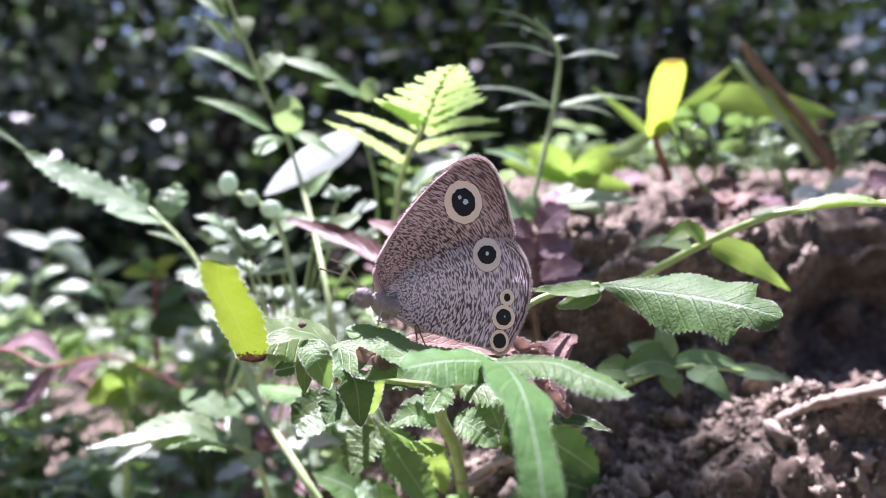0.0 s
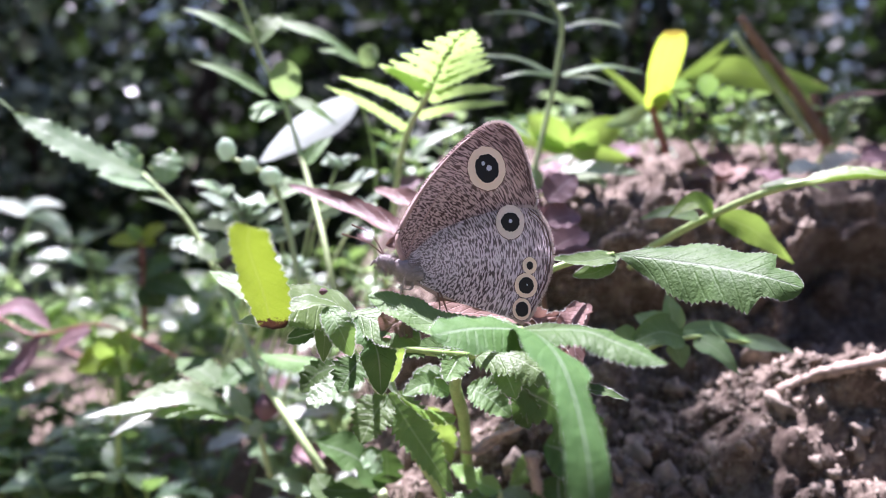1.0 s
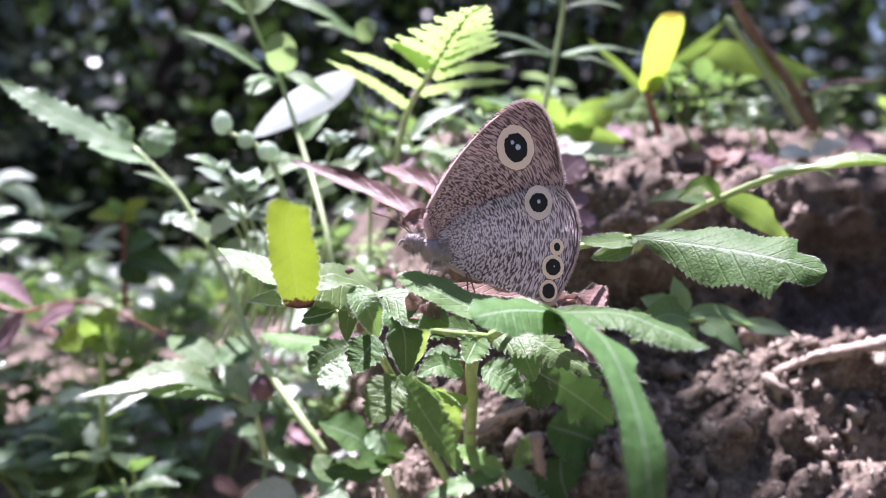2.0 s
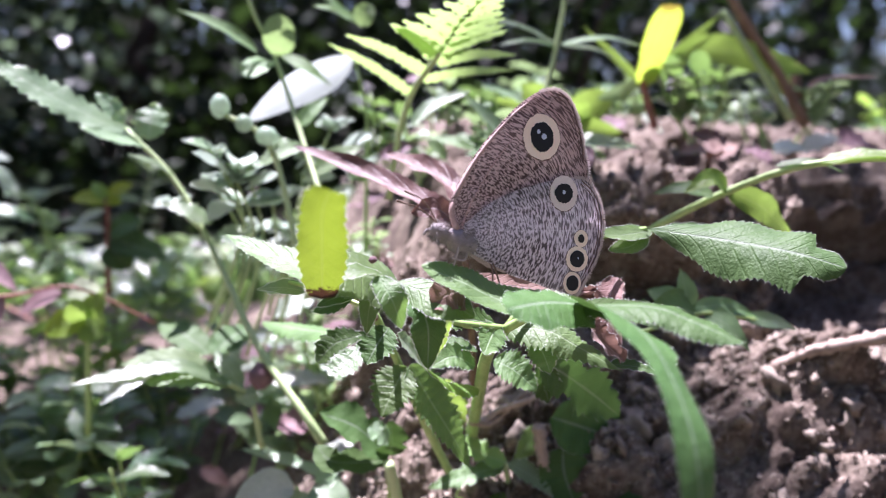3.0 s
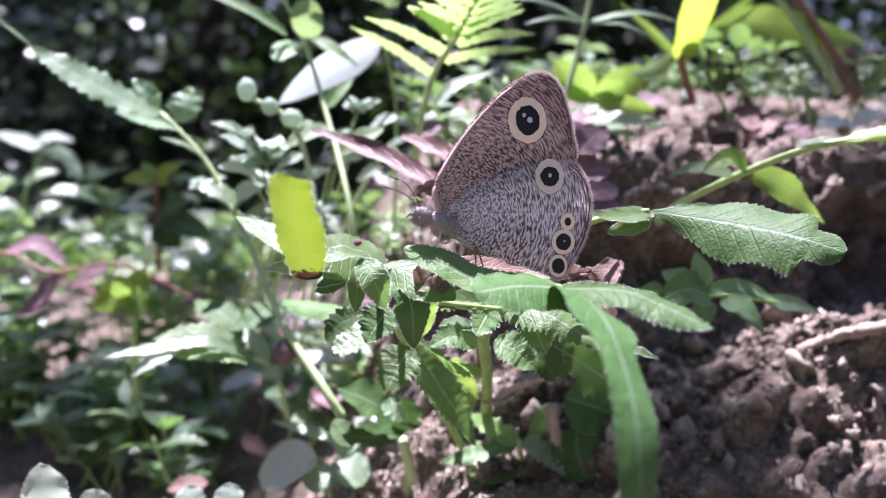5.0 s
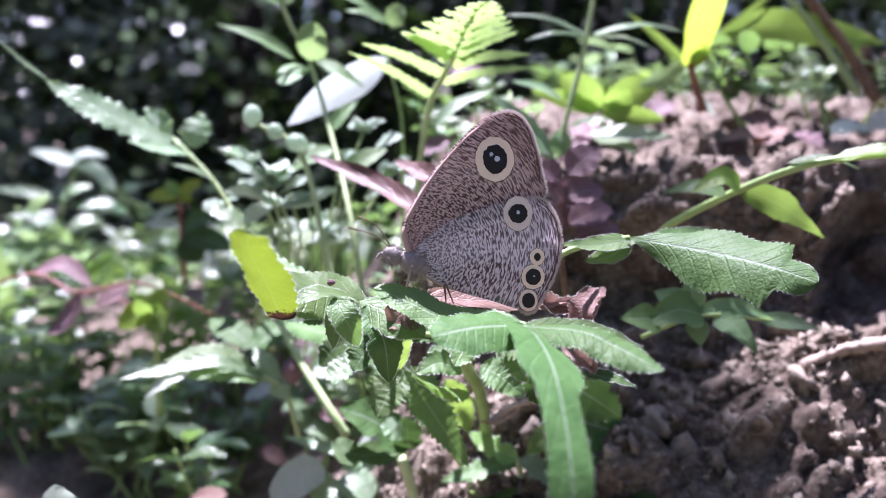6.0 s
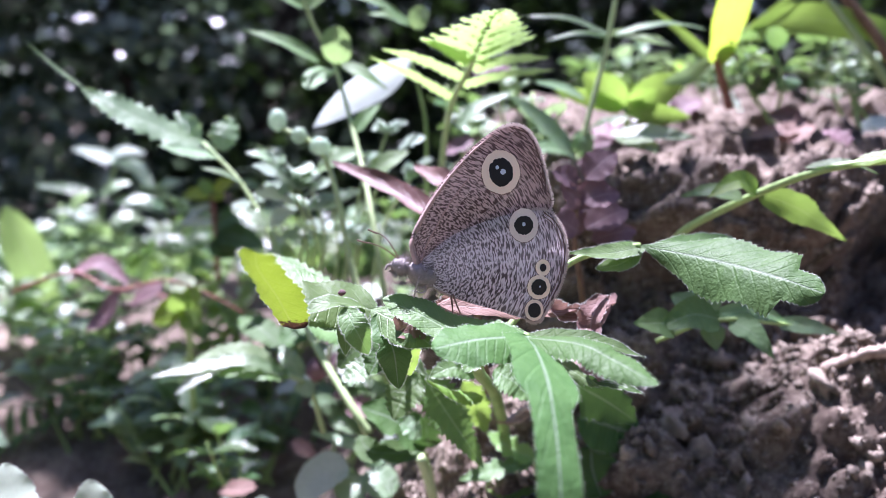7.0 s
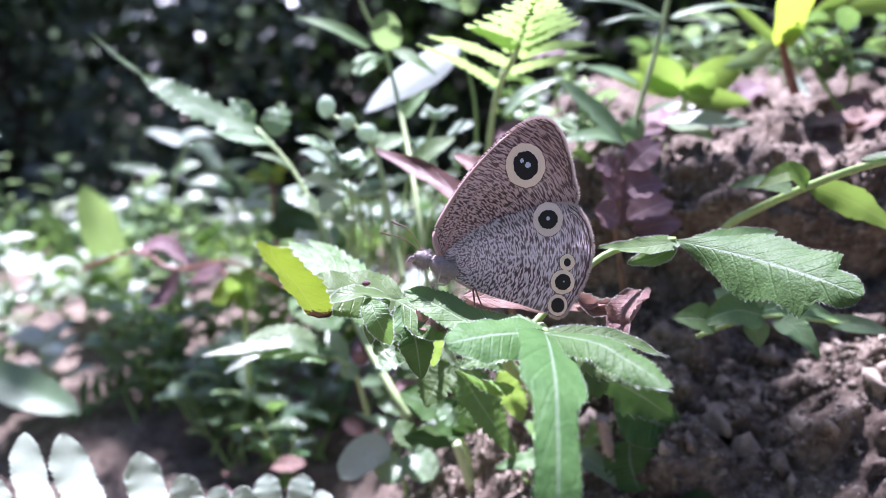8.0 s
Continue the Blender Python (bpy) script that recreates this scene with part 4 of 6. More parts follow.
# ---- sprigs to the right ----
sprig = thing("bank_sprig", (35.8, 50.0, 96.3), "slender sprig with fresh yellow-green leaflets leaning from the bank", "plant")
stem(sprig, [(35.3, 50.0, 95.8), (38.0, 47.0, 99.5), (46.8, 42.0, 105.5), (54.4, 36.0, 109.8), (62.4, 31.0, 111.6), (70.0, 27.0, 111.7)], 0.75, 0.5, STEM_GREEN)
leaf(sprig, [(46.6, 42.0, 105.7), (52.9, 42.0, 103.1), (57.0, 45.0, 100.8), (64.6, 50.0, 96.2)], 5.0, LEAF_LIME, shape="lance", up=(0.1, -1, 0.0), teeth=8, bite=0.1)
leaf(sprig, [(46.8, 42.0, 105.5), (43.2, 41.0, 107.6), (38.4, 40.0, 105.1)], 4.0, LEAF_LIME, shape="lance", up=(0, -0.8, 0.7))
leaf(sprig, [(44.5, 42.0, 104.6), (40.0, 44.0, 105.7), (35.5, 46.0, 104.5)], 3.6, LEAF_FRESH, shape="lance", up=(0, -0.7, 0.9))
leaf(sprig, [(57.0, 34.0, 110.8), (62.7, 30.0, 112.2), (68.6, 26.0, 111.5)], 4.2, LEAF_LIME, shape="lance", teeth=14, up=(0, -0.5, 1))
leaf(sprig, [(52.1, 38.0, 109.9), (56.6, 35.0, 110.9), (60.7, 33.0, 109.4)], 2.0, LEAF_FRESH, shape="lance", up=(0, -0.6, 1))

low = thing("trailing_herb", (39.2, 38.0, 82.1), "trailing herb with small narrow green leaves on the earth", "plant")
stem(low, [(30.1, 34.0, 83.3), (36.8, 36.0, 85.4), (42.6, 36.0, 86.4), (53.3, 39.0, 84.4)], 0.4, 0.3, STEM_GREEN)
for pts, w, m_leaf in ((((49.2, 38.0, 85.2), (61.4, 42.0, 82.1)), 2.9, LEAF_PALE), (((41.7, 36.0, 86.2), (44.6, 34.0, 84.9), (47.7, 32.0, 81.1)), 4.4, LEAF_LIME), (((39.5, 36.0, 87.2), (46.5, 38.0, 87.1), (51.9, 38.0, 85.2)), 3.0, LEAF_LIME),
                       (((40.4, 36.0, 86.3), (35.4, 34.0, 87.7), (29.6, 32.0, 85.8)), 6.0, LEAF_FRESH), (((37.7, 36.0, 87.2), (33.3, 40.0, 89.2)), 5.0, LEAF_LIME), (((38.6, 36.0, 87.2), (37.8, 38.0, 93.2)), 4.0, LEAF_LIME),
                       (((38.6, 36.0, 85.4), (39.4, 34.0, 81.8)), 4.0, LEAF_LIME), (((32.7, 34.0, 85.9), (25.8, 30.0, 87.4)), 5.0, LEAF_FRESH)):
    leaf(low, list(pts), w, LEAF_MID if m_leaf is LEAF_LIME else m_leaf, shape="lance", up=(0.1, -0.8, 0.6))

# ---- fern behind the butterfly ----
fern = thing("fern", (-7.3, 74.0, 105.7), "young yellow-green fern frond lit through by the sun", "fern")
RACHIS = [(-7.4, 78.0, 100.0), (-5.8, 75.5, 113.0), (-3.7, 72.5, 121.0), (-1.3, 69.0, 125.0), (0.7, 64.0, 128.0), (2.6, 54.0, 131.4), (4.7, 44.0, 133.8), (6.5, 36.0, 134.2)]
stem(fern, RACHIS[:5], 0.75, 0.5, STEM_PALE)
stem(fern, RACHIS[4:], 0.14, 0.06, LEAF_FERN, "rachis")
for foot, tip, w in (((-3.7, 72.3, 121.0), (-19.6, 68.0, 129.2), 3.4), ((-1.4, 69.0, 124.9), (-16.4, 64.0, 130.4), 4.0), ((0.2, 65.4, 127.2), (-8.6, 58.0, 131.8), 4.0),
                     ((-2.0, 70.2, 123.6), (16.2, 71.0, 126.2), 3.6), ((0.0, 66.0, 126.6), (14.6, 63.0, 128.2), 4.0)):
    foot, tip = Vector(foot), Vector(tip)
    leaf(fern, [foot, foot.lerp(tip, 0.5) + Vector((0, 0, 0.7)), tip], w, LEAF_FERN, name="pinna", shape="comb", teeth=11, bite=0.34, fold=-0.08, up=(0, 0.62, 0.8), hairy=2)
# past the lowest leaflets the frond arches over and its lobes run together
FROND = curve_points(RACHIS[4:], 60)
for k in range(8):
    u = k / 8
    spot = FROND[int(u * 60)]
    ahead = (FROND[min(60, int(u * 60) + 2)] - spot).normalized()
    for sgn in (-1, 1):
        reach = (10.5 if sgn < 0 else 12.5) * (1 - u) ** 1.2 + 0.5
        way = Vector((sgn * 0.93, 0, 0.20 * (1 - u))) + ahead * 0.45
        leaf(fern, [spot - way * 0.15, spot + way * reach * 0.5 + Vector((0, 0, 0.03 * reach)), spot + way.normalized() * reach], 6.2 * (1 - 0.4 * u), LEAF_FERN, name="pinna", shape="comb", teeth=max(6, int(reach * 0.7)), bite=0.34, fold=-0.05, up=(-sgn * way.cross(ahead)) + Vector((0, 0, 0.001 * k)), hairy=2)

# ---- tall herb with small oval leaves ----
tall = thing("vetch", (-16.5, 60.0, 82.9), "tall thin herb with paired small oval leaves", "plant")
stem(tall, [(-16.6, 60.0, 80.7), (-19.7, 66.0, 97.4), (-25.1, 80.0, 111.7), (-32.1, 93.0, 129.2), (-36.4, 93.0, 137.6), (-39.9, 93.0, 147.8), (-44.0, 93.0, 159.2), (-46.3, 93.0, 166.8)], 0.6, 0.35, STEM_PALE)
for base, tip, w, shp in (((-43.7, 93.0, 149.8), (-51.5, 90.0, 155.5), 3.2, "lance"), ((-38.2, 93.0, 141.4), (-53.1, 90.0, 148.3), 3.4, "lance"), ((-35.4, 93.0, 129.6), (-50.9, 86.0, 136.6), 3.6, "lance"), ((-41.8, 93.0, 150.4), (-40.2, 95.0, 155.9), 4.8, "round"),
                          ((-37.6, 93.0, 141.4), (-32.6, 95.0, 147.4), 6.0, "round"), ((-30.8, 93.0, 129.1), (-30.9, 90.0, 137.3), 6.2, "round"), ((-32.8, 93.0, 127.9), (-36.6, 84.0, 123.5), 5.4, "round"), ((-32.7, 95.0, 146.1), (-14.9, 98.0, 138.5), 3.4, "lance"),
                          ((-14.9, 98.0, 137.9), (-24.4, 95.0, 140.2), 3.2, "lance"), ((-13.6, 98.0, 136.6), (-11.9, 98.0, 141.8), 4.6, "round"), ((-30.8, 93.0, 129.1), (-19.8, 92.0, 123.1), 3.2, "lance"), ((-45.4, 93.0, 158.0), (-50.6, 92.0, 162.8), 3.2, "lance"), ((-44.8, 93.0, 155.5), (-51.4, 92.0, 159.7), 3.2, "lance"),
                          ((-26.0, 82.0, 114.2), (-20.1, 84.0, 120.2), 3.6, "lance"), ((-24.6, 80.0, 110.5), (-33.5, 76.0, 106.0), 4.0, "oval"), ((-22.5, 74.0, 104.8), (-13.3, 76.0, 110.4), 4.4, "oval")):
    leaf(tall, [base, tip], w * 1.1, LEAF_MID, shape=shp, up=(0, -0.75, 0.8))

clear = thing("pale_broad_leaf", (-15.5, 96.0, 104.7), "broad thin pale leaf with a lilac tip", "plant")
leaf(clear, [(-15.0, 97.0, 129.9), (-21.8, 97.0, 125.4), (-29.9, 97.0, 120.9), (-38.3, 96.0, 114.9)], 7.6, LEAF_SHEER, shape="oval", up=(0.2, -1, -0.1))
stem(clear, [(-15.0, 97.0, 129.9), (-12.0, 97.0, 116.6), (-11.8, 96.0, 102.0), (-11.8, 92.0, 86.5)], 0.3, 0.5, STEM_GREEN)

# ---- bud stalk ----
budding = thing("budding_herb", (-23.1, 64.0, 84.4), "pale herb with round buds and crowded whitish leaves", "plant")
stem(budding, [(-22.2, 62.0, 82.6), (-24.9, 66.0, 90.8), (-27.6, 70.0, 101.7), (-30.1, 72.0, 109.0), (-33.4, 72.0, 113.1), (-37.4, 72.0, 114.9), (-39.6, 73.0, 116.1)], 0.7, 0.4, STEM_PALE)
blob(budding, (-40.0, 73.0, 117.2), (1.9, 1.8, 2.3), LEAF_PALE_GLARE, "bud", "round yellow-green bud", rough=0.12)
blob(budding, (-35.4, 72.0, 114.1), (1.7, 1.6, 1.7), LEAF_PALE_GLARE, "bud", rough=0.15)
blob(budding, (-31.2, 72.0, 111.9), (2.2, 1.8, 1.8), LEAF_PALE_GLARE, "bud", rough=0.2)
rng = random.Random(5)
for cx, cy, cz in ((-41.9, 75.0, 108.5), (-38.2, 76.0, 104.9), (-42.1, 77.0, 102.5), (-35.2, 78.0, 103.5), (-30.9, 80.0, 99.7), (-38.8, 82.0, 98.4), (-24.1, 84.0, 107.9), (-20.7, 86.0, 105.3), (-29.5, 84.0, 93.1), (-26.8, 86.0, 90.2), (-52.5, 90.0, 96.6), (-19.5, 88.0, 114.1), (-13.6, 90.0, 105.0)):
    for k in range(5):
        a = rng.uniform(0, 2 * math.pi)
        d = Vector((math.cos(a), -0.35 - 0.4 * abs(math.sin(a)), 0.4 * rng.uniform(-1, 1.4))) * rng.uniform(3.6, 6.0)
        leaf(budding, [Vector((cx, cy, cz)) - d * 0.3, Vector((cx, cy, cz)) + d], rng.uniform(3.4, 5.2), rng.choice((LEAF_PALE_GLARE, LEAF_PALE_GLARE, LEAF_PALE)), shape="oval", teeth=6, up=(rng.uniform(-0.4, 0.4), -0.5, 1))
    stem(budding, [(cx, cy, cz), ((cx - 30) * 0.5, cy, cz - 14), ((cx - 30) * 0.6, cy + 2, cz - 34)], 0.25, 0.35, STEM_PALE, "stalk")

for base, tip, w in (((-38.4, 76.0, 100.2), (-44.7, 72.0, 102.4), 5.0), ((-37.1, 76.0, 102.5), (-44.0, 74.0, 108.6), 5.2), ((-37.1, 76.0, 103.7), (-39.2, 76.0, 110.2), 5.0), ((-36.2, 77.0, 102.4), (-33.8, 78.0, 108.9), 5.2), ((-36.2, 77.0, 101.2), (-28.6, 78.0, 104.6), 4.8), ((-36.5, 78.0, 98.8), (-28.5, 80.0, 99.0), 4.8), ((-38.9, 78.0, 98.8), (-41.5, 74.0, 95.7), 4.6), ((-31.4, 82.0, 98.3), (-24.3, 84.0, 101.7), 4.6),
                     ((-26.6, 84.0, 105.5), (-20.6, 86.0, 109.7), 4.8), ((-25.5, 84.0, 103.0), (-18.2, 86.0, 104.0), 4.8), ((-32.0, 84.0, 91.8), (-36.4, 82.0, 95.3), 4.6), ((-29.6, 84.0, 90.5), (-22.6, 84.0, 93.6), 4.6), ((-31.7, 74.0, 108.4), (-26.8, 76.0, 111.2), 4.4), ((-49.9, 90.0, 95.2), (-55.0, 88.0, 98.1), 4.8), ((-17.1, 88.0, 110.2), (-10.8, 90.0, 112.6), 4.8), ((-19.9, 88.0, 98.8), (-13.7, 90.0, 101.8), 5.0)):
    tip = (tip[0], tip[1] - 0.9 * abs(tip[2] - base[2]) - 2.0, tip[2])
    leaf(budding, [base, tip], w * 1.15, LEAF_PALE_GLARE if w > 4.5 else LEAF_PALE, shape="oval", teeth=9, bite=0.2, fold=0.06, up=(0.1, -0.6, 0.9))

# ---- long pinnate frond to the left ----
frond = thing("serrate_frond", (-20.2, 48.0, 63.1), "long pale serrated frond arching on a thin stalk", "plant")
stem(frond, [(-18.7, 48.0, 60.0), (-22.3, 50.0, 64.9), (-31.7, 60.0, 74.7), (-41.7, 72.0, 90.6), (-50.1, 78.0, 103.2), (-59.9, 82.0, 112.4)], 0.9, 0.4, STEM_PALE)
for pts, w, teeth in ((((-56.7, 82.0, 110.0), (-68.1, 78.0, 116.0), (-75.9, 75.0, 120.8), (-81.4, 73.0, 124.4)), 7.6, 20), (((-55.9, 83.0, 110.3), (-54.8, 86.0, 117.7)), 7.4, 10), (((-60.0, 82.0, 113.7), (-64.9, 80.0, 119.0)), 4.6, 10), (((-55.6, 82.0, 109.1), (-60.4, 76.0, 110.6), (-65.4, 72.0, 112.5)), 4.4, 16), (((-50.1, 78.0, 103.8), (-56.9, 72.0, 107.7)), 1.6, 0), (((-41.6, 74.0, 94.8), (-50.7, 72.0, 98.6)), 4.4, 10), (((-40.8, 73.0, 92.7), (-33.4, 78.0, 92.8)), 4.0, 10)):
    leaf(frond, list(pts), w * 1.2, LEAF_PALE, shape="oval", teeth=teeth * 7 // 10, bite=0.36, fold=0.04, up=(-0.1, -0.68, 0.88))
leaf(frond, [(-80.9, 73.0, 124.4), (-83.2, 70.0, 127.4), (-88.2, 66.0, 133.7)], 1.6, LEAF_PALE, name="tip", shape="lance", up=(0, -0.6, 0.9))

# ---- forked pale herb ----
forked = thing("forked_herb", (23.2, 85.0, 107.1), "thin pale herb with forked strap leaflets", "plant")
stem(forked, [(21.9, 85.0, 103.4), (24.3, 86.0, 115.2), (28.4, 90.0, 130.5), (30.7, 92.0, 144.0), (29.2, 92.0, 149.0), (25.0, 92.0, 153.5)], 0.7, 0.4, STEM_PALE)
for base, tip, w in (((30.1, 92.0, 145.2), (12.3, 90.0, 147.1), 2.0), ((30.7, 92.0, 144.6), (44.9, 94.0, 145.1), 3.6), ((28.8, 92.0, 149.7), (14.3, 90.0, 155.6), 2.4), ((28.2, 92.0, 149.1), (14.6, 90.0, 152.3), 2.2), ((29.2, 92.0, 148.4), (33.7, 93.0, 149.8), 2.6),
                     ((29.5, 91.0, 133.7), (9.8, 90.0, 138.3), 2.8), ((29.2, 91.0, 133.5), (15.5, 89.0, 132.9), 2.6), ((30.2, 91.0, 134.0), (52.2, 98.0, 135.2), 2.6), ((30.5, 91.0, 133.7), (43.3, 90.0, 131.1), 2.4)):
    leaf(forked, [base, tip], w, LEAF_PALE, shape="spoon" if w > 3 else "lance", up=(0, -0.5, 1))

plantain = thing("broadleaf_rosette", (22.2, 84.0, 105.3), "rosette of broad pale-green leaves at the bank's edge", "plant")
for pts, w, m_leaf in ((((29.0, 86.0, 112.8), (37.8, 84.0, 113.1), (46.8, 82.0, 112.0)), 5.0, LEAF_PALE), (((30.4, 88.0, 112.0), (36.8, 84.0, 110.5), (37.9, 80.0, 109.1)), 4.0, LEAF_MID), (((23.2, 84.0, 108.2), (23.2, 86.0, 114.0)), 5.0, LEAF_MID), (((22.1, 84.0, 107.7), (16.0, 82.0, 114.3), (7.2, 80.0, 121.9)), 6.0, LEAF_PALE),
                       (((22.8, 86.0, 108.1), (16.1, 82.0, 110.2), (8.0, 78.0, 109.4)), 4.6, LEAF_PALE), (((24.8, 96.0, 120.3), (19.8, 94.0, 122.8), (13.0, 92.0, 124.4)), 3.6, LEAF_PALE), (((-3.4, 76.0, 114.8), (1.0, 78.0, 119.2), (8.9, 80.0, 122.5)), 3.2, LEAF_PALE), (((22.2, 86.0, 108.7), (10.2, 90.0, 111.5), (1.4, 92.0, 112.7)), 4.6, LEAF_FRESH), (((23.4, 86.0, 107.5), (29.9, 82.0, 107.6)), 4.4, LEAF_LIME),
                       (((19.1, 98.0, 110.2), (11.3, 98.0, 115.4)), 5.0, LEAF_PALE), (((25.2, 96.0, 110.3), (34.9, 98.0, 116.4)), 5.0, LEAF_PALE), (((4.5, 80.0, 108.1), (-0.1, 78.0, 111.8)), 5.0, LEAF_MID), (((15.0, 78.0, 104.8), (10.4, 76.0, 107.3)), 4.0, LEAF_LIME)):
    leaf(plantain, list(pts), w, m_leaf, shape="oval", up=(0, -0.65, 0.9))
stem(plantain, [(22.4, 85.0, 108.2), (23.0, 86.0, 102.6), (23.7, 88.0, 96.2)], 0.8, 1.0, STEM_PALE)

# ---- plants on top of the bank ----
lime = thing("lime_seedling", (36.5, 112.0, 114.6), "low seedling with broad lime-green leaves", "plant")
for base, tip, w in (((36.6, 112.0, 117.8), (25.3, 108.0, 126.6), 8.5), ((35.8, 112.0, 117.8), (33.6, 116.0, 126.8), 8.5), ((36.6, 112.0, 117.8), (50.8, 114.0, 125.5), 8.5), ((36.6, 112.0, 117.8), (18.9, 108.0, 122.6), 4.5), ((36.2, 110.0, 117.2), (51.4, 108.0, 115.5), 5.0), ((38.0, 112.0, 117.8), (43.0, 108.0, 122.3), 6.0)):
    leaf(lime, [base, tip], w, LEAF_LIME, shape="oval", up=(0, -1, 0.05))
stem(lime, [(36.6, 112.0, 118.1), (36.8, 112.0, 113.2), (36.8, 112.0, 107.4)], 0.7, 0.9, STEM_GREEN)

upright = thing("upright_seedling", (61.3, 115.0, 120.1), "upright seedling with yellow-green leaves, one tip brown", "plant")
stem(upright, [(62.7, 115.0, 117.2), (60.4, 117.0, 125.4), (58.7, 118.0, 131.4)], 1.2, 0.8, STEM_RED)
for pts, w, m_leaf in ((((59.9, 118.0, 127.7), (59.9, 112.0, 137.2), (60.0, 104.0, 146.3)), 7.4, LEAF_GOLD), (((59.9, 118.0, 127.7), (51.7, 118.0, 135.1), (42.9, 118.0, 142.3)), 2.6, LEAF_LIME), (((65.5, 122.0, 133.9), (76.0, 126.0, 141.7), (84.4, 128.0, 149.2)), 3.0, LEAF_LIME),
                       (((67.1, 122.0, 133.8), (80.6, 126.0, 139.4), (99.4, 130.0, 137.3), (114.6, 132.0, 134.9)), 8.5, LEAF_LIME), (((58.4, 118.0, 129.1), (52.4, 112.0, 125.9), (44.4, 108.0, 123.6)), 4.5, LEAF_PALE)):
    leaf(upright, list(pts), w, m_leaf, shape="flap" if w == 7.4 else "oval" if w > 4 else "lance", up=(0.05, -1, 0.1))

stub = thing("broken_stalk", (110.4, 128.0, 121.4), "tuft of broken brown stalks on the bank", "plant")
stem(stub, [(112.0, 128.0, 119.8), (103.7, 129.0, 133.2), (95.4, 130.0, 143.6), (87.1, 130.0, 154.8)], 1.6, 1.1, STEM_BROWN, "stalk", rough=0.2)
stem(stub, [(106.8, 127.0, 121.4), (99.7, 127.0, 130.8), (84.0, 127.0, 149.7)], 1.1, 0.8, STEM_PALE, "stalk", rough=0.1)
stem(stub, [(112.2, 130.0, 121.5), (110.7, 132.0, 131.1), (110.8, 134.0, 137.6)], 2.0, 1.1, STEM_BROWN, "stalk", rough=0.2)
leaf(stub, [(112.1, 130.0, 129.3), (116.1, 126.0, 132.7), (126.3, 120.0, 133.4)], 5.0, LEAF_DRY, shape="lance", up=(0, -0.5, 1))
leaf(stub, [(109.0, 130.0, 126.2), (106.0, 134.0, 133.7), (98.1, 138.0, 139.9)], 6.0, LEAF_LIME, shape="lance", up=(0, -0.9, 0.7))

# ---- lower left ----
tuft = thing("pale_leaf_cluster", (-36.6, 60.0, 61.3), "cluster of pale toothed leaves in sun and shade", "plant")
for pts, w, m_leaf in ((((-36.4, 58.0, 67.5), (-44.2, 55.0, 71.8), (-52.4, 52.0, 71.3), (-59.9, 48.0, 70.7)), 4.0, LEAF_PALE), (((-37.9, 58.0, 68.0), (-45.2, 58.0, 72.5), (-53.7, 54.0, 72.3)), 5.6, LEAF_MID), (((-48.1, 54.0, 71.1), (-55.4, 48.0, 67.3)), 3.6, LEAF_SILVER_GLARE),
                       (((-36.4, 60.0, 66.8), (-41.5, 56.0, 69.3), (-50.2, 54.0, 69.0)), 6.0, LEAF_FRESH), (((-34.3, 60.0, 65.7), (-39.5, 64.0, 71.8)), 5.0, LEAF_PALE), (((-34.3, 60.0, 65.7), (-31.7, 56.0, 63.8)), 5.0, LEAF_PALE), (((-41.3, 70.0, 69.5), (-35.0, 78.0, 73.2)), 8.0, LEAF_DEEP), (((-41.9, 72.0, 68.9), (-53.8, 80.0, 73.0)), 8.0, LEAF_DEEP)):
    leaf(tuft, list(pts), w, m_leaf, shape="oval", teeth=12, bite=0.3, fold=0.08, up=(0.1, -0.55, 1))
stem(tuft, [(-36.3, 58.0, 67.7), (-32.7, 60.0, 64.0), (-30.8, 62.0, 53.7)], 0.4, 0.6, STEM_PALE)
blob(tuft, (-30.4, 58.0, 69.0), (2.2, 2.0, 2.4), LEAF_MAUVE, "flower", "small pinkish withered flower", rough=0.4)

shade = thing("shaded_herb", (-12.2, 48.0, 53.8), "broad shaded leaves near the ground", "plant")
for pts, w, m_leaf in ((((-7.4, 46.0, 58.8), (-13.3, 45.0, 64.3), (-19.4, 44.0, 67.2)), 9.0, LEAF_DEEP), (((-7.4, 46.0, 58.8), (-7.6, 44.0, 65.8)), 6.5, LEAF_DEEP), (((-8.4, 46.0, 57.8), (-16.8, 42.0, 59.6), (-19.8, 44.0, 61.7)), 6.0, LEAF_DEEP),
                       (((-15.5, 62.0, 46.7), (-25.3, 65.0, 49.5), (-35.5, 68.0, 51.0)), 3.2, LEAF_PALE), (((-14.5, 54.0, 55.3), (-20.4, 52.0, 51.3)), 5.0, LEAF_PALE), (((-11.3, 40.0, 66.3), (-8.0, 40.0, 63.4)), 4.5, LEAF_PALE)):
    leaf(shade, list(pts), w, m_leaf, shape="lobed", teeth=10, up=(0, -0.6, 1))
stem(shade, [(-8.4, 46.0, 58.3), (-7.2, 48.0, 51.6), (-7.0, 50.0, 41.9)], 0.4, 0.6, STEM_GREEN)

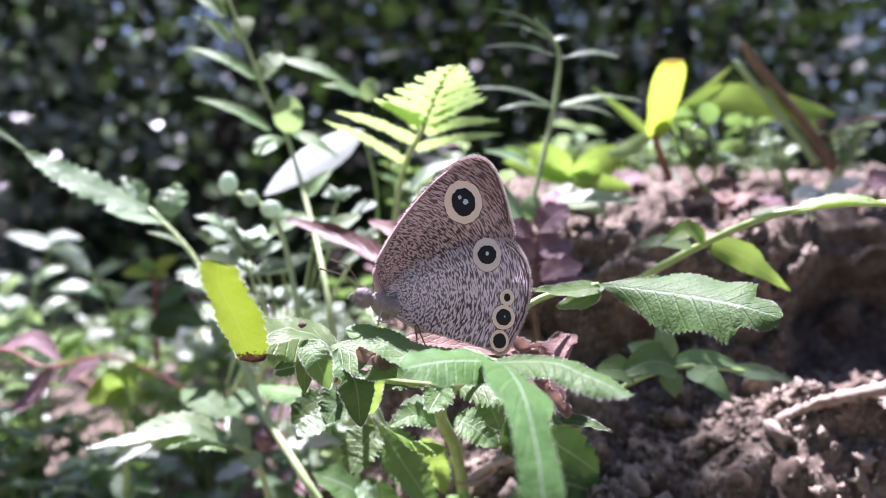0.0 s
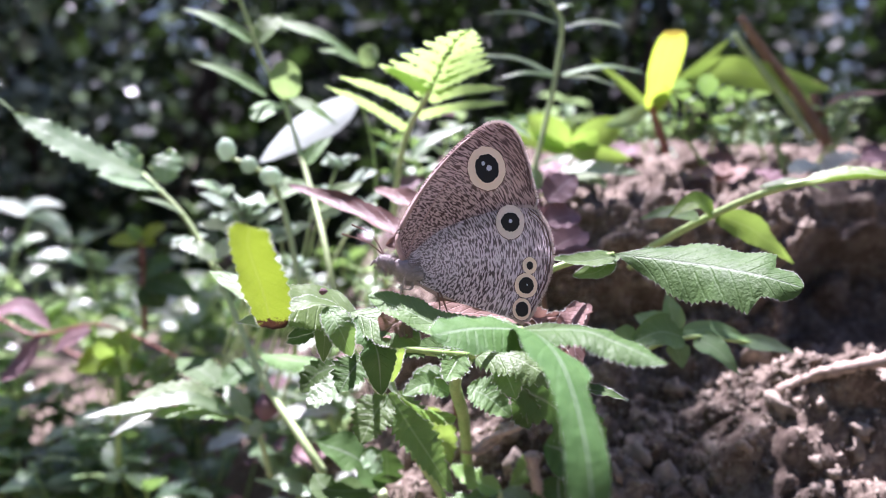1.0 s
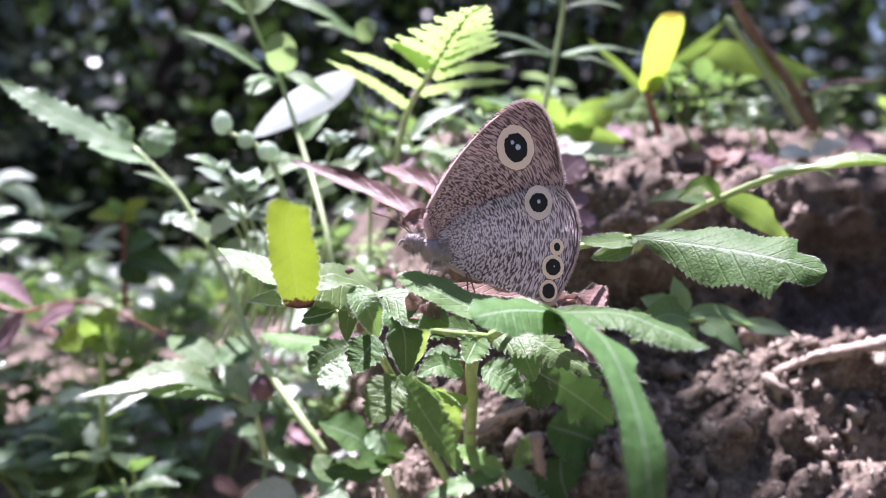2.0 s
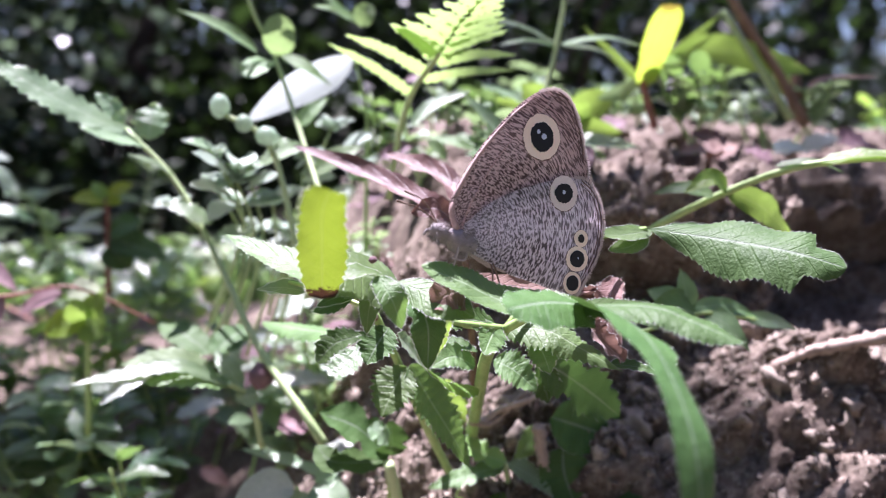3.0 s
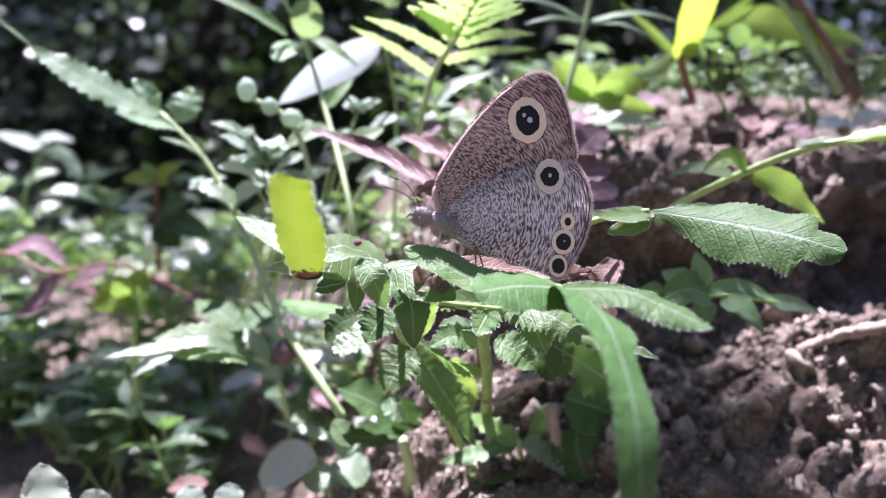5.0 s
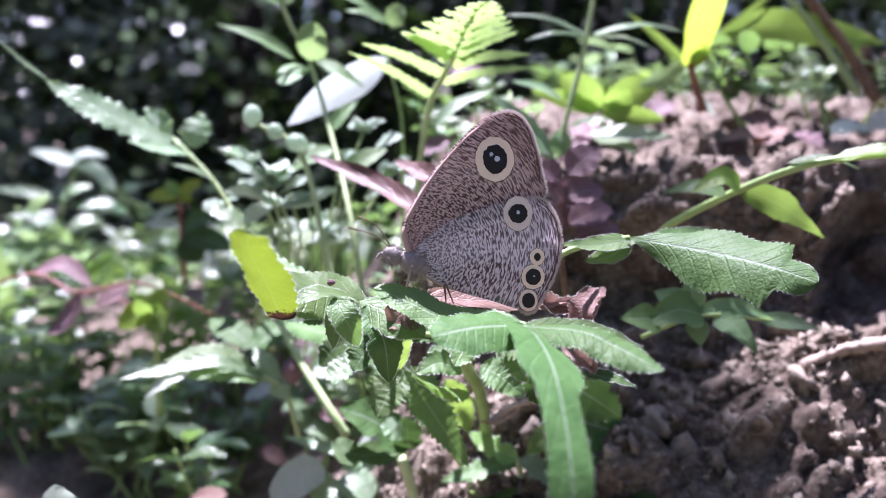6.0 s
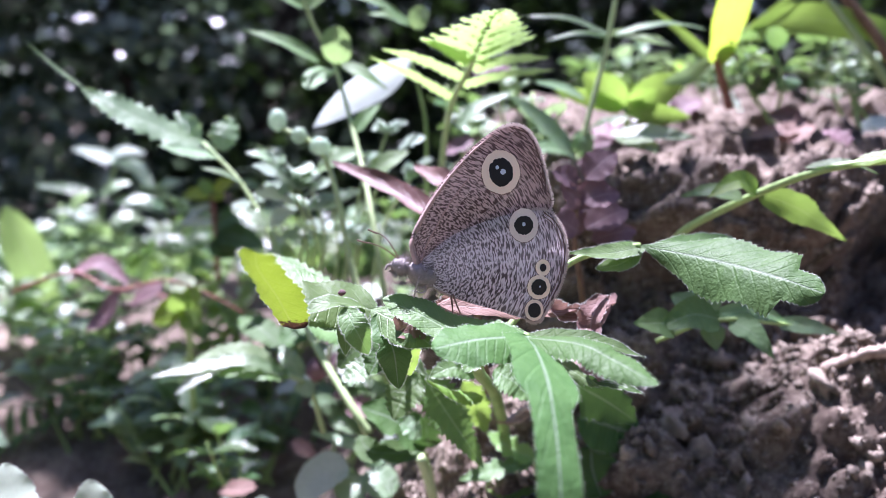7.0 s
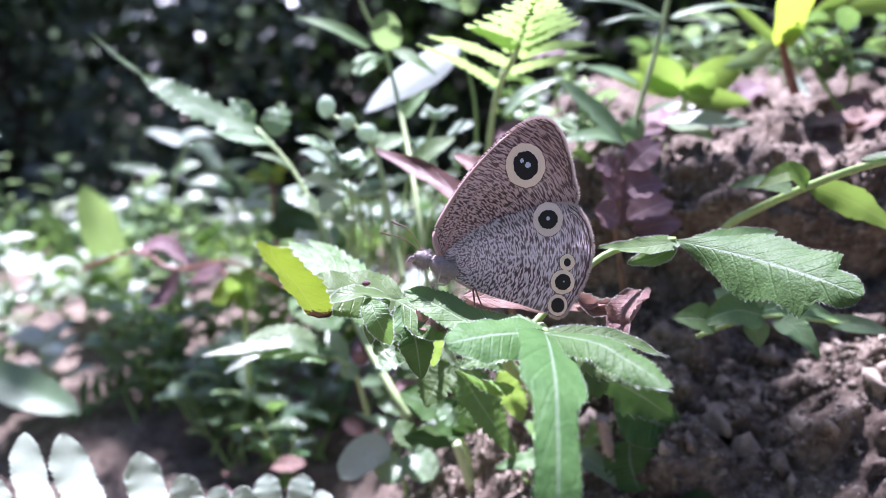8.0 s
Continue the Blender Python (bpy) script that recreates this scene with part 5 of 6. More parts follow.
disc = thing("round_white_leaf", (-25.1, 58.0, 41.0), "round leaf with the sun's glare put into its white colour", "plant")
leaf(disc, [(-24.4, 56.0, 49.1), (-28.7, 54.0, 48.9), (-33.6, 50.0, 45.3)], 8.6, LEAF_SILVER_GLARE, shape="round", up=(0, -0.45, 0.9))
leaf(disc, [(-20.7, 56.0, 48.8), (-15.3, 52.0, 45.3)], 7.0, LEAF_PALE, shape="round", up=(0.1, -0.7, 1))
leaf(disc, [(-22.8, 56.0, 47.7), (-24.2, 50.0, 44.7)], 7.0, LEAF_PALE, shape="round", up=(0.1, -0.7, 1))
stem(disc, [(-23.9, 56.0, 48.6), (-22.4, 58.0, 41.0), (-22.0, 60.0, 32.9)], 0.4, 0.6, STEM_GREEN)

near_fern = thing("ladder_fern", (-55.6, 24.0, 46.3), "pale green fern with toothed oblong leaflets", "fern")
stem(near_fern, [(-84.4, 18.0, 52.4), (-70.9, 20.0, 53.9), (-56.2, 26.0, 50.9), (-42.5, 32.0, 49.0), (-29.2, 36.0, 48.2)], 0.6, 0.3, STEM_GREEN)
stem(near_fern, [(-84.4, 18.0, 52.4), (-90.1, 18.0, 44.9), (-93.8, 18.0, 31.0)], 0.6, 0.8, STEM_GREEN)
for bx, by, bz, tx, ty, tz, w in ((*(-81.2, 18.0, 52.7), *(-81.1, 17.0, 60.5), 4.6), (*(-74.4, 19.0, 53.7), *(-74.1, 17.0, 69.0), 5.6), (*(-67.0, 21.0, 53.4), *(-69.4, 19.0, 68.0), 6.0), (*(-58.2, 25.0, 51.5), *(-60.1, 25.0, 62.3), 5.8), (*(-52.7, 28.0, 50.1), *(-55.4, 29.0, 56.1), 4.8), (*(-48.4, 30.0, 49.4), *(-50.0, 31.0, 53.2), 3.8), (*(-44.7, 31.0, 49.2), *(-45.5, 32.0, 53.2), 3.8), (*(-40.3, 32.0, 49.2), *(-42.3, 35.0, 53.9), 4.2), (*(-35.9, 34.0, 48.6), *(-35.8, 37.0, 53.3), 4.2), (*(-32.6, 35.0, 48.5), *(-31.9, 38.0, 49.4), 3.0)):
    leaf(near_fern, [(bx, by, bz), (tx, ty, tz)], w * 1.1, LEAF_PALE_GLARE, name="leaflet", shape="strap", teeth=16, bite=0.14, up=(0.15, -0.75, 0.8), hairy=3)

flower = thing("wilting_flower", (-75.8, 100.0, 58.4), "wilting flower with yellow-green sepals", "plant")
for pts, w, m_leaf in ((((-74.6, 100.0, 69.6), (-83.5, 98.0, 66.1)), 7.0, LEAF_GOLD), (((-75.4, 100.0, 68.2), (-70.6, 98.0, 65.2)), 7.0, LEAF_LIME), (((-75.4, 100.0, 68.2), (-77.0, 98.0, 74.3)), 6.0, LEAF_LIME), (((-73.9, 100.0, 69.6), (-70.1, 98.0, 75.5)), 6.0, LEAF_LIME), (((-74.4, 100.0, 73.8), (-75.8, 99.0, 78.9)), 7.0, LEAF_SILVER_GLARE)):
    leaf(flower, list(pts), w, m_leaf, name="sepal", shape="oval", up=(0, -1, 0.6))
stem(flower, [(-74.6, 100.0, 69.6), (-74.7, 100.0, 61.2), (-76.0, 102.0, 40.6)], 0.6, 0.8, STEM_GREEN)

runner = thing("red_runner", (-96.3, 100.0, 75.5), "reddish creeping stalk with withered leaves", "plant")
stem(runner, [(-124.0, 104.0, 72.3), (-104.4, 100.0, 78.7), (-92.1, 97.0, 74.8), (-78.9, 98.0, 77.1), (-69.9, 99.0, 73.9), (-59.5, 100.0, 68.0)], 0.45, 0.3, STEM_RED, rough=0.5)
for pts, w in ((((-104.4, 100.0, 78.5), (-97.1, 102.0, 80.7), (-89.5, 100.0, 75.4)), 5), (((-90.7, 97.0, 74.7), (-94.6, 96.0, 68.2), (-99.0, 94.0, 64.7)), 6), (((-78.9, 98.0, 75.7), (-88.2, 97.0, 70.6)), 5)):
    leaf(runner, list(pts), w, LEAF_MAUVE, shape="oval", up=(0, -0.7, 1))

yellow_sprig = thing("yellow_sprig", (-85.5, 150.0, 78.7), "small sprig with yellow upper leaves on a red stem", "plant")
stem(yellow_sprig, [(-86.4, 152.0, 64.1), (-85.4, 150.0, 82.2), (-85.5, 150.0, 92.7)], 0.9, 0.6, STEM_RED)
for pts, w, m_leaf in ((((-85.5, 150.0, 91.8), (-94.6, 148.0, 92.2)), 6, LEAF_GOLD), (((-85.5, 150.0, 91.8), (-77.8, 150.0, 96.9)), 6, LEAF_GOLD), (((-85.5, 150.0, 91.8), (-89.9, 152.0, 97.0)), 4, LEAF_LIME), (((-85.5, 150.0, 91.8), (-80.8, 148.0, 91.1)), 4, LEAF_GOLD), (((-85.9, 150.0, 83.1), (-95.8, 146.0, 83.8)), 4, LEAF_SILVER_GLARE), (((-86.0, 150.0, 89.2), (-92.3, 146.0, 85.4)), 3.4, LEAF_SILVER_GLARE), (((-85.2, 150.0, 82.2), (-75.0, 148.0, 85.8)), 9, LEAF_DEEP), (((-85.4, 150.0, 78.7), (-79.0, 148.0, 71.9)), 10, LEAF_DEEP), (((-85.3, 150.0, 80.4), (-68.5, 148.0, 75.2)), 9, LEAF_DEEP)):
    leaf(yellow_sprig, list(pts), w, m_leaf, shape="oval", up=(0, -0.7, 0.8))

sprout = thing("pale_sprout", (-180.1, 240.0, 32.9), "pale sprout with broad whitish leaves in the sun", "plant")
for pts, w, m_leaf in (([(-157.6, 230.0, 95.1), (-168.4, 234.0, 99.2), (-181.6, 238.0, 102.0)], 8, LEAF_PALE_GLARE),
               ([(-161.4, 230.0, 97.5), (-155.6, 234.0, 100.5), (-148.6, 238.0, 99.2)], 7, LEAF_PALE_GLARE),
               ([(-158.1, 230.0, 95.6), (-151.3, 234.0, 92.7), (-146.5, 238.0, 82.9)], 9, LEAF_PALE_GLARE),
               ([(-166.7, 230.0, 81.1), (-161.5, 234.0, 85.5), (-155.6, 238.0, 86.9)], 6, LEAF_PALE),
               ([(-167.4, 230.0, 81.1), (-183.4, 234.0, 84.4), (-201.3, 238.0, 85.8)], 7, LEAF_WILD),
               ([(-169.1, 230.0, 72.5), (-177.1, 234.0, 71.8), (-187.3, 238.0, 75.6)], 6, LEAF_PALE_GLARE),
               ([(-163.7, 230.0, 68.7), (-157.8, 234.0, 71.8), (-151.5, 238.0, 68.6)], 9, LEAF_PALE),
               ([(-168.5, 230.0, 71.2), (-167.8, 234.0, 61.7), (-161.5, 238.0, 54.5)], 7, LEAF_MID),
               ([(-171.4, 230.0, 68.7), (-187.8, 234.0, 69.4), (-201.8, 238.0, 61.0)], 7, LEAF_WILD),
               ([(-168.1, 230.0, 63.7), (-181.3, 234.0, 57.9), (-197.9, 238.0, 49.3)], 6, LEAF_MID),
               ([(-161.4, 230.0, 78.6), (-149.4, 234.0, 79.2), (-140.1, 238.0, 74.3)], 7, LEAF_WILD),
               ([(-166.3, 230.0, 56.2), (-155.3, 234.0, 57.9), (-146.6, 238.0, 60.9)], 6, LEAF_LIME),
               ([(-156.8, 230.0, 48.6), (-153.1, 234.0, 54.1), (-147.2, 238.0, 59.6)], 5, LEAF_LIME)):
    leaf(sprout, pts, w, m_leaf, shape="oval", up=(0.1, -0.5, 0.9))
stem(sprout, [(-158.6, 232.0, 95.9), (-166.5, 233.0, 80.7), (-173.2, 235.0, 60.3), (-180.1, 240.0, 32.9)], 0.5, 0.9, STEM_PALE)

pink = thing("pink_withered_leaf", (-146.9, 215.0, 48.7), "pale pink withered leaves on a dark red stalk", "dead leaf")
for pts, w, m_leaf in (([(-146.4, 215.0, 48.7), (-167.0, 219.0, 42.5), (-194.3, 223.0, 29.8)], 9, LEAF_PINK),
               ([(-142.6, 212.0, 48.0), (-155.2, 216.0, 39.6), (-172.4, 220.0, 25.8)], 9, LEAF_PINK),
               ([(-146.8, 222.0, 46.0), (-165.2, 226.0, 47.0), (-187.8, 230.0, 44.9)], 5, LEAF_PINK),
               ([(-169.8, 216.0, 46.9), (-183.2, 220.0, 38.4), (-199.1, 224.0, 33.3)], 8, LEAF_WILD)):
    leaf(pink, pts, w, m_leaf, shape="egg", up=(0.1, -0.6, 0.9), wave=0.1)
stem(pink, [(-146.9, 215.0, 48.7), (-140.7, 214.0, 44.6), (-131.6, 212.0, 41.3), (-119.6, 210.0, 45.0)], 0.5, 0.8, STEM_RED, "stalk", rough=0.3)

broad = thing("yellow_grass", (-178.9, 200.0, 25.6), "broad yellow-green grass blade", "grass")
leaf(broad, [(-175.5, 200.0, 20.7), (-181.4, 200.0, 57.8), (-189.8, 200.0, 82.0)], 16.7, LEAF_FERN, name="blade", shape="strap", up=(0.1, -1, 0.3))
leaf(broad, [(-176.2, 200.0, 25.7), (-186.4, 196.0, 48.9)], 12.6, LEAF_FERN, name="blade", shape="oval", up=(0.1, -1, 0.3))
silver = thing("silver_leaf_plant", (-178.6, 112.0, 16.2), "large grey-green leaf low to the ground", "plant")
leaf(silver, [(-196.6, 118.0, 38.0), (-165.2, 114.0, 32.4), (-134.0, 108.0, 26.2)], 13.6, LEAF_PALE, shape="strap", up=(0.1, -0.5, 0.9))
small_fern = thing("shaded_fern", (-139.1, 140.0, 13.6), "small dull green fern in the shade", "fern")
for k in range(9):
    for s in (-1, 1):
        a, b = Vector((-150.5, 132.0, 16.5)), Vector((-118.5, 150.0, 29.4))
        c = a.lerp(b, k / 9)
        leaf(small_fern, [c, c + Vector((-2 + s * 1.0, -s * 7, 3 - s * 7)) * (1 - 0.07 * k)], 2.6, LEAF_DEEP, name="pinna", shape="lance", up=(0, -0.8, 1))
stem(small_fern, [(-155.9, 130.0, 13.0), (-150.5, 132.0, 16.5), (-118.5, 150.0, 29.4)], 0.4, 0.2, STEM_GREEN)

# ---- undergrowth: repeated small herbs ----
def herb(name, height, pairs, leaf_length, leaf_width, material, seed, label, stems=3):
    rng = random.Random(seed)
    ob = thing(name, (0, 0, 0), label, "plant", "undergrowth herbs")
    for s in range(stems):
        lean = Vector((rng.uniform(-0.5, 0.5), rng.uniform(-0.5, 0.5), 1)).normalized()
        top = lean * height * rng.uniform(0.7, 1.1)
        foot = Vector((rng.uniform(-4, 4), rng.uniform(-4, 4), -4))
        mid = foot.lerp(top, 0.5) + Vector((rng.uniform(-3, 3), rng.uniform(-3, 3), 0))
        stem(ob, [foot, mid, top], 0.5, 0.3, STEM_GREEN, sides=5)
        for p in range(pairs):
            u = 0.35 + 0.65 * (p + 0.5) / pairs
            c = foot.lerp(mid, u * 2) if u < 0.5 else mid.lerp(top, u * 2 - 1)
            turn = rng.uniform(0, math.pi)
            for side in (0, math.pi):
                d = Vector((math.cos(turn + side), math.sin(turn + side), rng.uniform(-0.1, 0.7))).normalized() * leaf_length * rng.uniform(0.6, 1.1)
                leaf(ob, [c, c + d], leaf_width * rng.uniform(0.7, 1.1), material, shape="oval", up=(rng.uniform(-0.3, 0.3), -0.3, 1), teeth=0)
    return ob


HERBS = [herb("small_herb", 34, 4, 11, 6.0, LEAF_WILD, 1, "small green herb with paired oval leaves"),
         herb("small_herb", 48, 5, 14, 6.5, LEAF_PALE, 2, "pale green herb with paired leaves"),
         herb("small_herb", 24, 3, 9, 6.0, LEAF_WILD, 3, "low green herb with rounded leaves"),
         herb("small_herb", 40, 4, 13, 5.0, LEAF_LIME, 4, "yellow-green herb with narrow leaves"),
         herb("small_herb", 16, 3, 6, 3.6, LEAF_PALE, 6, "tiny pale herb with crowded leaves", 4),
         herb("small_herb", 30, 3, 16, 8.0, LEAF_SILVER_GLARE, 7, "silvery herb with broad shining leaves", 2),
         herb("small_herb", 85, 6, 15, 7.5, LEAF_PALE, 8, "taller herb with pale shining leaves", 2)]
for h in HERBS:
    h.location = (0.1 + 0.07 * HERBS.index(h), 0.26 + 0.04 * (HERBS.index(h) % 2), ground_height(100 + 70 * HERBS.index(h), 280) * MM)


def plant_out(spots, seed, kinds):
    rng = random.Random(seed)
    for x, y in spots:
        x, y = x + rng.uniform(-5, 5), y + rng.uniform(-5, 5)
        copy_thing(HERBS[rng.choice(kinds)], pose(x * MM, y * MM, (ground_height(x, y) + 1) * MM, rng.uniform(-8, 8), rng.uniform(-8, 8), rng.uniform(0, 360)))


plant_out([(74, 116), (92, 124), (112, 128)], 11, (4, 2))
plant_out([(2, 112), (-12, 104), (8, 134), (-24, 120), (-6, 150), (70, 165), (105, 172), (-36, 134), (15, 96), (-8, 88), (-20, 92)], 12, (2, 4, 4))
plant_out([(-60, 118), (-78, 132), (-52, 140), (-96, 128), (-112, 150), (-74, 160), (-130, 170), (-92, 180), (-50, 172), (-148, 200), (-120, 210), (-80, 215), (-30, 180), (-40, 100), (-56, 96), (-84, 112), (-98, 118), (-110, 132), (-70, 144), (-124, 142), (-136, 158), (-104, 168), (-150, 176)], 13, (0, 2, 2, 3, 1))
plant_out([(-rng.uniform(50, 330), rng.uniform(170, 420)) for k in range(28)], 14, (0, 0, 1, 2, 5, 5, 6))
plant_out([(-rng.uniform(110, 350), rng.uniform(130, 300)) for k in range(18)], 17, (0, 2, 1, 5, 5, 6))
plant_out([(-rng.uniform(60, 500), rng.uniform(420, 800)) for k in range(26)], 16, (0, 0, 6, 5))
plant_out([(rng.uniform(-60, 380), rng.uniform(260, 700)) for k in range(30)], 15, (0, 1, 2, 3))

# ---- fallen leaves among the stems ----
rng = random.Random(77)
for k in range(44):
    x, y = (rng.uniform(-85, 5), rng.uniform(72, 135)) if k < 26 else (rng.uniform(22, 125), rng.uniform(84, 130))
    z = ground_height(x, y) + (rng.uniform(2, 5) if k > 25 else rng.uniform(4, 30) * (1 if x > -60 else 0.4))
    a = rng.uniform(0, 6.28)
    d = Vector((math.cos(a), math.sin(a) * 0.5, rng.uniform(-0.3, 0.5))) * rng.uniform(4, 7)
    fallen = thing("fallen_leaf", (x, y, z), "small pinkish-brown fallen leaf among green stems", "dead leaf", "fallen leaves")
    leaf(fallen, [Vector((x, y, z)) - d, Vector((x, y, z)) + d], rng.uniform(4, 8), rng.choice((LEAF_MAUVE, LEAF_DRY, LEAF_MAUVE, LEAF_SILVER_GLARE)), name="blade", shape="oval", up=(rng.uniform(-0.5, 0.5), -0.6, 1), wave=0.12)

# ---- grass of the clearing ----
def grass_cover():
    rng = random.Random(91)
    verts, faces, uvs = [], [], []
    for k in range(16000):
        r, a = 320 + 2600 * rng.random() ** 1.3, rng.uniform(0, 2 * math.pi)
        x, y = r * math.cos(a), r * math.sin(a)
        if x > 20 and 0 < y < 900:
            continue
        z = ground_height(x, y)
        h = rng.uniform(10, 34)
        lean = Vector((rng.gauss(0, 0.5), rng.gauss(0, 0.5), 1)).normalized()
        side = Vector((math.cos(a * 7 + k), math.sin(a * 7 + k), 0)) * rng.uniform(3.0, 6.5)
        p = Vector((x, y, z - 2))
        mid, top = p + lean * h * 0.6, p + lean * h + Vector((lean.x, lean.y, -0.1)) * h * 0.35
        i = len(verts)
        verts += [(p - side) * MM, (p + side) * MM, (mid + side * 0.8) * MM, (mid - side * 0.8) * MM, top * MM]
        uvs += [(0, 0), (0, 1), (0.6, 1), (0.6, 0), (1, 0.5)]
        faces += [(i, i + 1, i + 2, i + 3), (i + 3, i + 2, i + 4)]
    ob = part("grass", verts, faces, LEAF_WILD, None, uvs=uvs, smooth=False)
    return tagged(ob, "short green grass covering the clearing", "grass", kind="stuff")


grass_cover()

# ---- roots and sticks on the bank ----
def root(pts, r0, r1, label):
    verts, faces = tube_mesh(pts, r0, r1, 9, 34, 0.7)
    ob = part("root", verts, faces, ROOT, None)
    return tagged(ob, label, "root")


root([(62.4, 50.0, 73.1), (68.4, 49.0, 76.3), (74.2, 47.0, 78.3), (81.2, 44.0, 80.9)], 0.9, 1.2, "pale dry root lying across the earth")
root([(7.0, 42.0, 65.7), (10.2, 42.0, 68.2), (14.1, 40.0, 70.4), (15.9, 40.0, 71.4)], 0.7, 0.3, "grey fibrous dead root at the foot of a plant")
root([(5.3, 40.0, 66.9), (9.4, 42.0, 66.2), (14.8, 42.0, 71.6)], 0.6, 0.3, "grey fibrous dead root at the foot of a plant")
root([(16.7, 40.0, 66.0), (17.7, 41.0, 60.1), (20.1, 42.0, 54.6)], 1.1, 0.8, "dark dead twig standing in the earth")

# ---- forest ----
def tree(seed, height, spread, leaves, low_crown):
    rng = random.Random(seed)
    ob = thing("tree", (0, 0, 0), "leafy forest tree with the shade put into its dark colours", "tree", "forest trees")
    top = Vector((rng.uniform(-0.4, 0.4), rng.uniform(-0.4, 0.4), height)) * 1000
    verts, faces = tube_mesh([(0, 0, -100), top * 0.45 + Vector((rng.uniform(-90, 90), 60, 0)), top], 130 + 30 * rng.random(), 30, 10, 14, 0.3)
    for k in range(6):
        u = rng.uniform(0.3, 0.9)
        a = rng.uniform(0, 6.28)
        b = top * u
        v2, f2 = tube_mesh([b, b + Vector((math.cos(a), math.sin(a), 0.5)) * spread * 350, b + Vector((math.cos(a), math.sin(a), 0.35)) * spread * 800], 45, 10, 6, 6)
        faces += [tuple(i + len(verts) for i in f) for f in f2]
        verts += v2
    part("trunk", verts, faces, BARK, ob)
    clumps = [(Vector((rng.gauss(0, 0.45) * spread, rng.gauss(0, 0.45) * spread, rng.uniform(low_crown, height * 1.05))), rng.uniform(0.25, 0.6)) for k in range(34)]
    verts, faces, uvs = [], [], []
    for k in range(leaves):
        c, r = clumps[k % len(clumps)]
        p = c + Vector((rng.gauss(0, 1), rng.gauss(0, 1), rng.gauss(0, 0.8))) * r * 0.6
        d = Vector((rng.gauss(0, 1), rng.gauss(0, 1), rng.gauss(-0.3, 0.7))).normalized() * rng.uniform(0.035, 0.075)
        s = d.cross(Vector((rng.gauss(0, 1), rng.gauss(0, 1), rng.gauss(0, 1)))).normalized() * d.length * 0.32
        i = len(verts)
        verts += [p, p + d * 0.45 + s, p + d, p + d * 0.45 - s]
        uvs += [(0, 0.5), (0.45, 1), (1, 0.5), (0.45, 0)]
        faces.append((i, i + 1, i + 2, i + 3))
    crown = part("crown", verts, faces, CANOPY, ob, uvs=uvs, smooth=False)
    crown["kind"] = "stuff"
    return ob


def bough(foot, reach, width, leaves, seed, size=1.0, trunk=(0.9, 6.6, 2.3)):
    """A leafy branch added unseen overhead, foot to tip along reach (metres), that shades the ground below it."""
    rng = random.Random(seed)
    ob = thing("bough", Vector(foot) * 1000, "leafy branch added out of view to shade the clearing", "branch")
    a, b = Vector(foot), Vector(foot) + Vector(reach)
    verts, faces = tube_mesh([a * 1000, a.lerp(b, 0.5) * 1000 + Vector((0, 0, 30)), b * 1000], 9, 3, 7, 12, 0.2)
    part("branch", verts, faces, BARK, ob)
    # made-up limb that ties the unseen branch to a trunk
    verts, faces = tube_mesh([b * 1000, b.lerp(Vector(trunk), 0.5) * 1000 + Vector((0, 0, 250)), Vector(trunk) * 1000, b.lerp(Vector(trunk), 1.04) * 1000], 3, 45, 7, 20, 0.2)
    part("limb", verts, faces, BARK, ob)
    verts, faces, uvs = [], [], []
    for k in range(leaves):
        p = a.lerp(b, rng.random()) + Vector((rng.uniform(-1, 1) * width, rng.uniform(-1, 1) * width, rng.gauss(0, 0.03)))
        d = Vector((rng.gauss(0, 1), rng.gauss(0, 1), rng.gauss(-0.2, 0.4))).normalized() * rng.uniform(0.018, 0.034) * size
        t = d.cross(Vector((rng.gauss(0, 0.4), rng.gauss(0, 0.4), 1))).normalized() * d.length * 0.35
        i = len(verts)
        verts += [p, p + d * 0.45 + t, p + d, p + d * 0.45 - t]
        uvs += [(0, 0.5), (0.45, 1), (1, 0.5), (0.45, 0)]
        faces.append((i, i + 1, i + 2, i + 3))
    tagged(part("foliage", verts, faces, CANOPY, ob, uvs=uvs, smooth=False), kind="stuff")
    return ob


# unseen branches, made up to shade patches of the floor and bank
OVERHEAD = SUN_FROM * 1.3
bough(OVERHEAD + Vector((-0.100, 0.172, 0.01)), (0.05, -0.02, 0.0), 0.028, 130, 41, 0.6)
bough(OVERHEAD + Vector((0.038, 0.021, 0.0)), (0.020, 0.0, 0.0), 0.012, 170, 43, 0.36, (3.4, -1.2, 2.0))
bough(OVERHEAD + Vector((0.118, 0.058, 0.0)), (0.050, 0.0, 0.0), 0.014, 120, 47, 0.5, (6.2, 2.2, 2.2))
bough(OVERHEAD + Vector((-0.10, 0.13, 0.03)), (0.060, -0.006, 0.0), 0.016, 100, 45, 0.5)
bough(OVERHEAD + Vector((-0.165, 0.252, 0.0)), (0.12, 0.02, 0.0), 0.032, 220, 48, 0.6)
bough(OVERHEAD + Vector((-0.165, 0.130, 0.0)), (0.105, 0.0, 0.0), 0.028, 230, 46, 0.6)
bough(OVERHEAD + Vector((-0.40, 0.37, 0.02)), (0.13, 0.01, 0.0), 0.06, 100, 44)

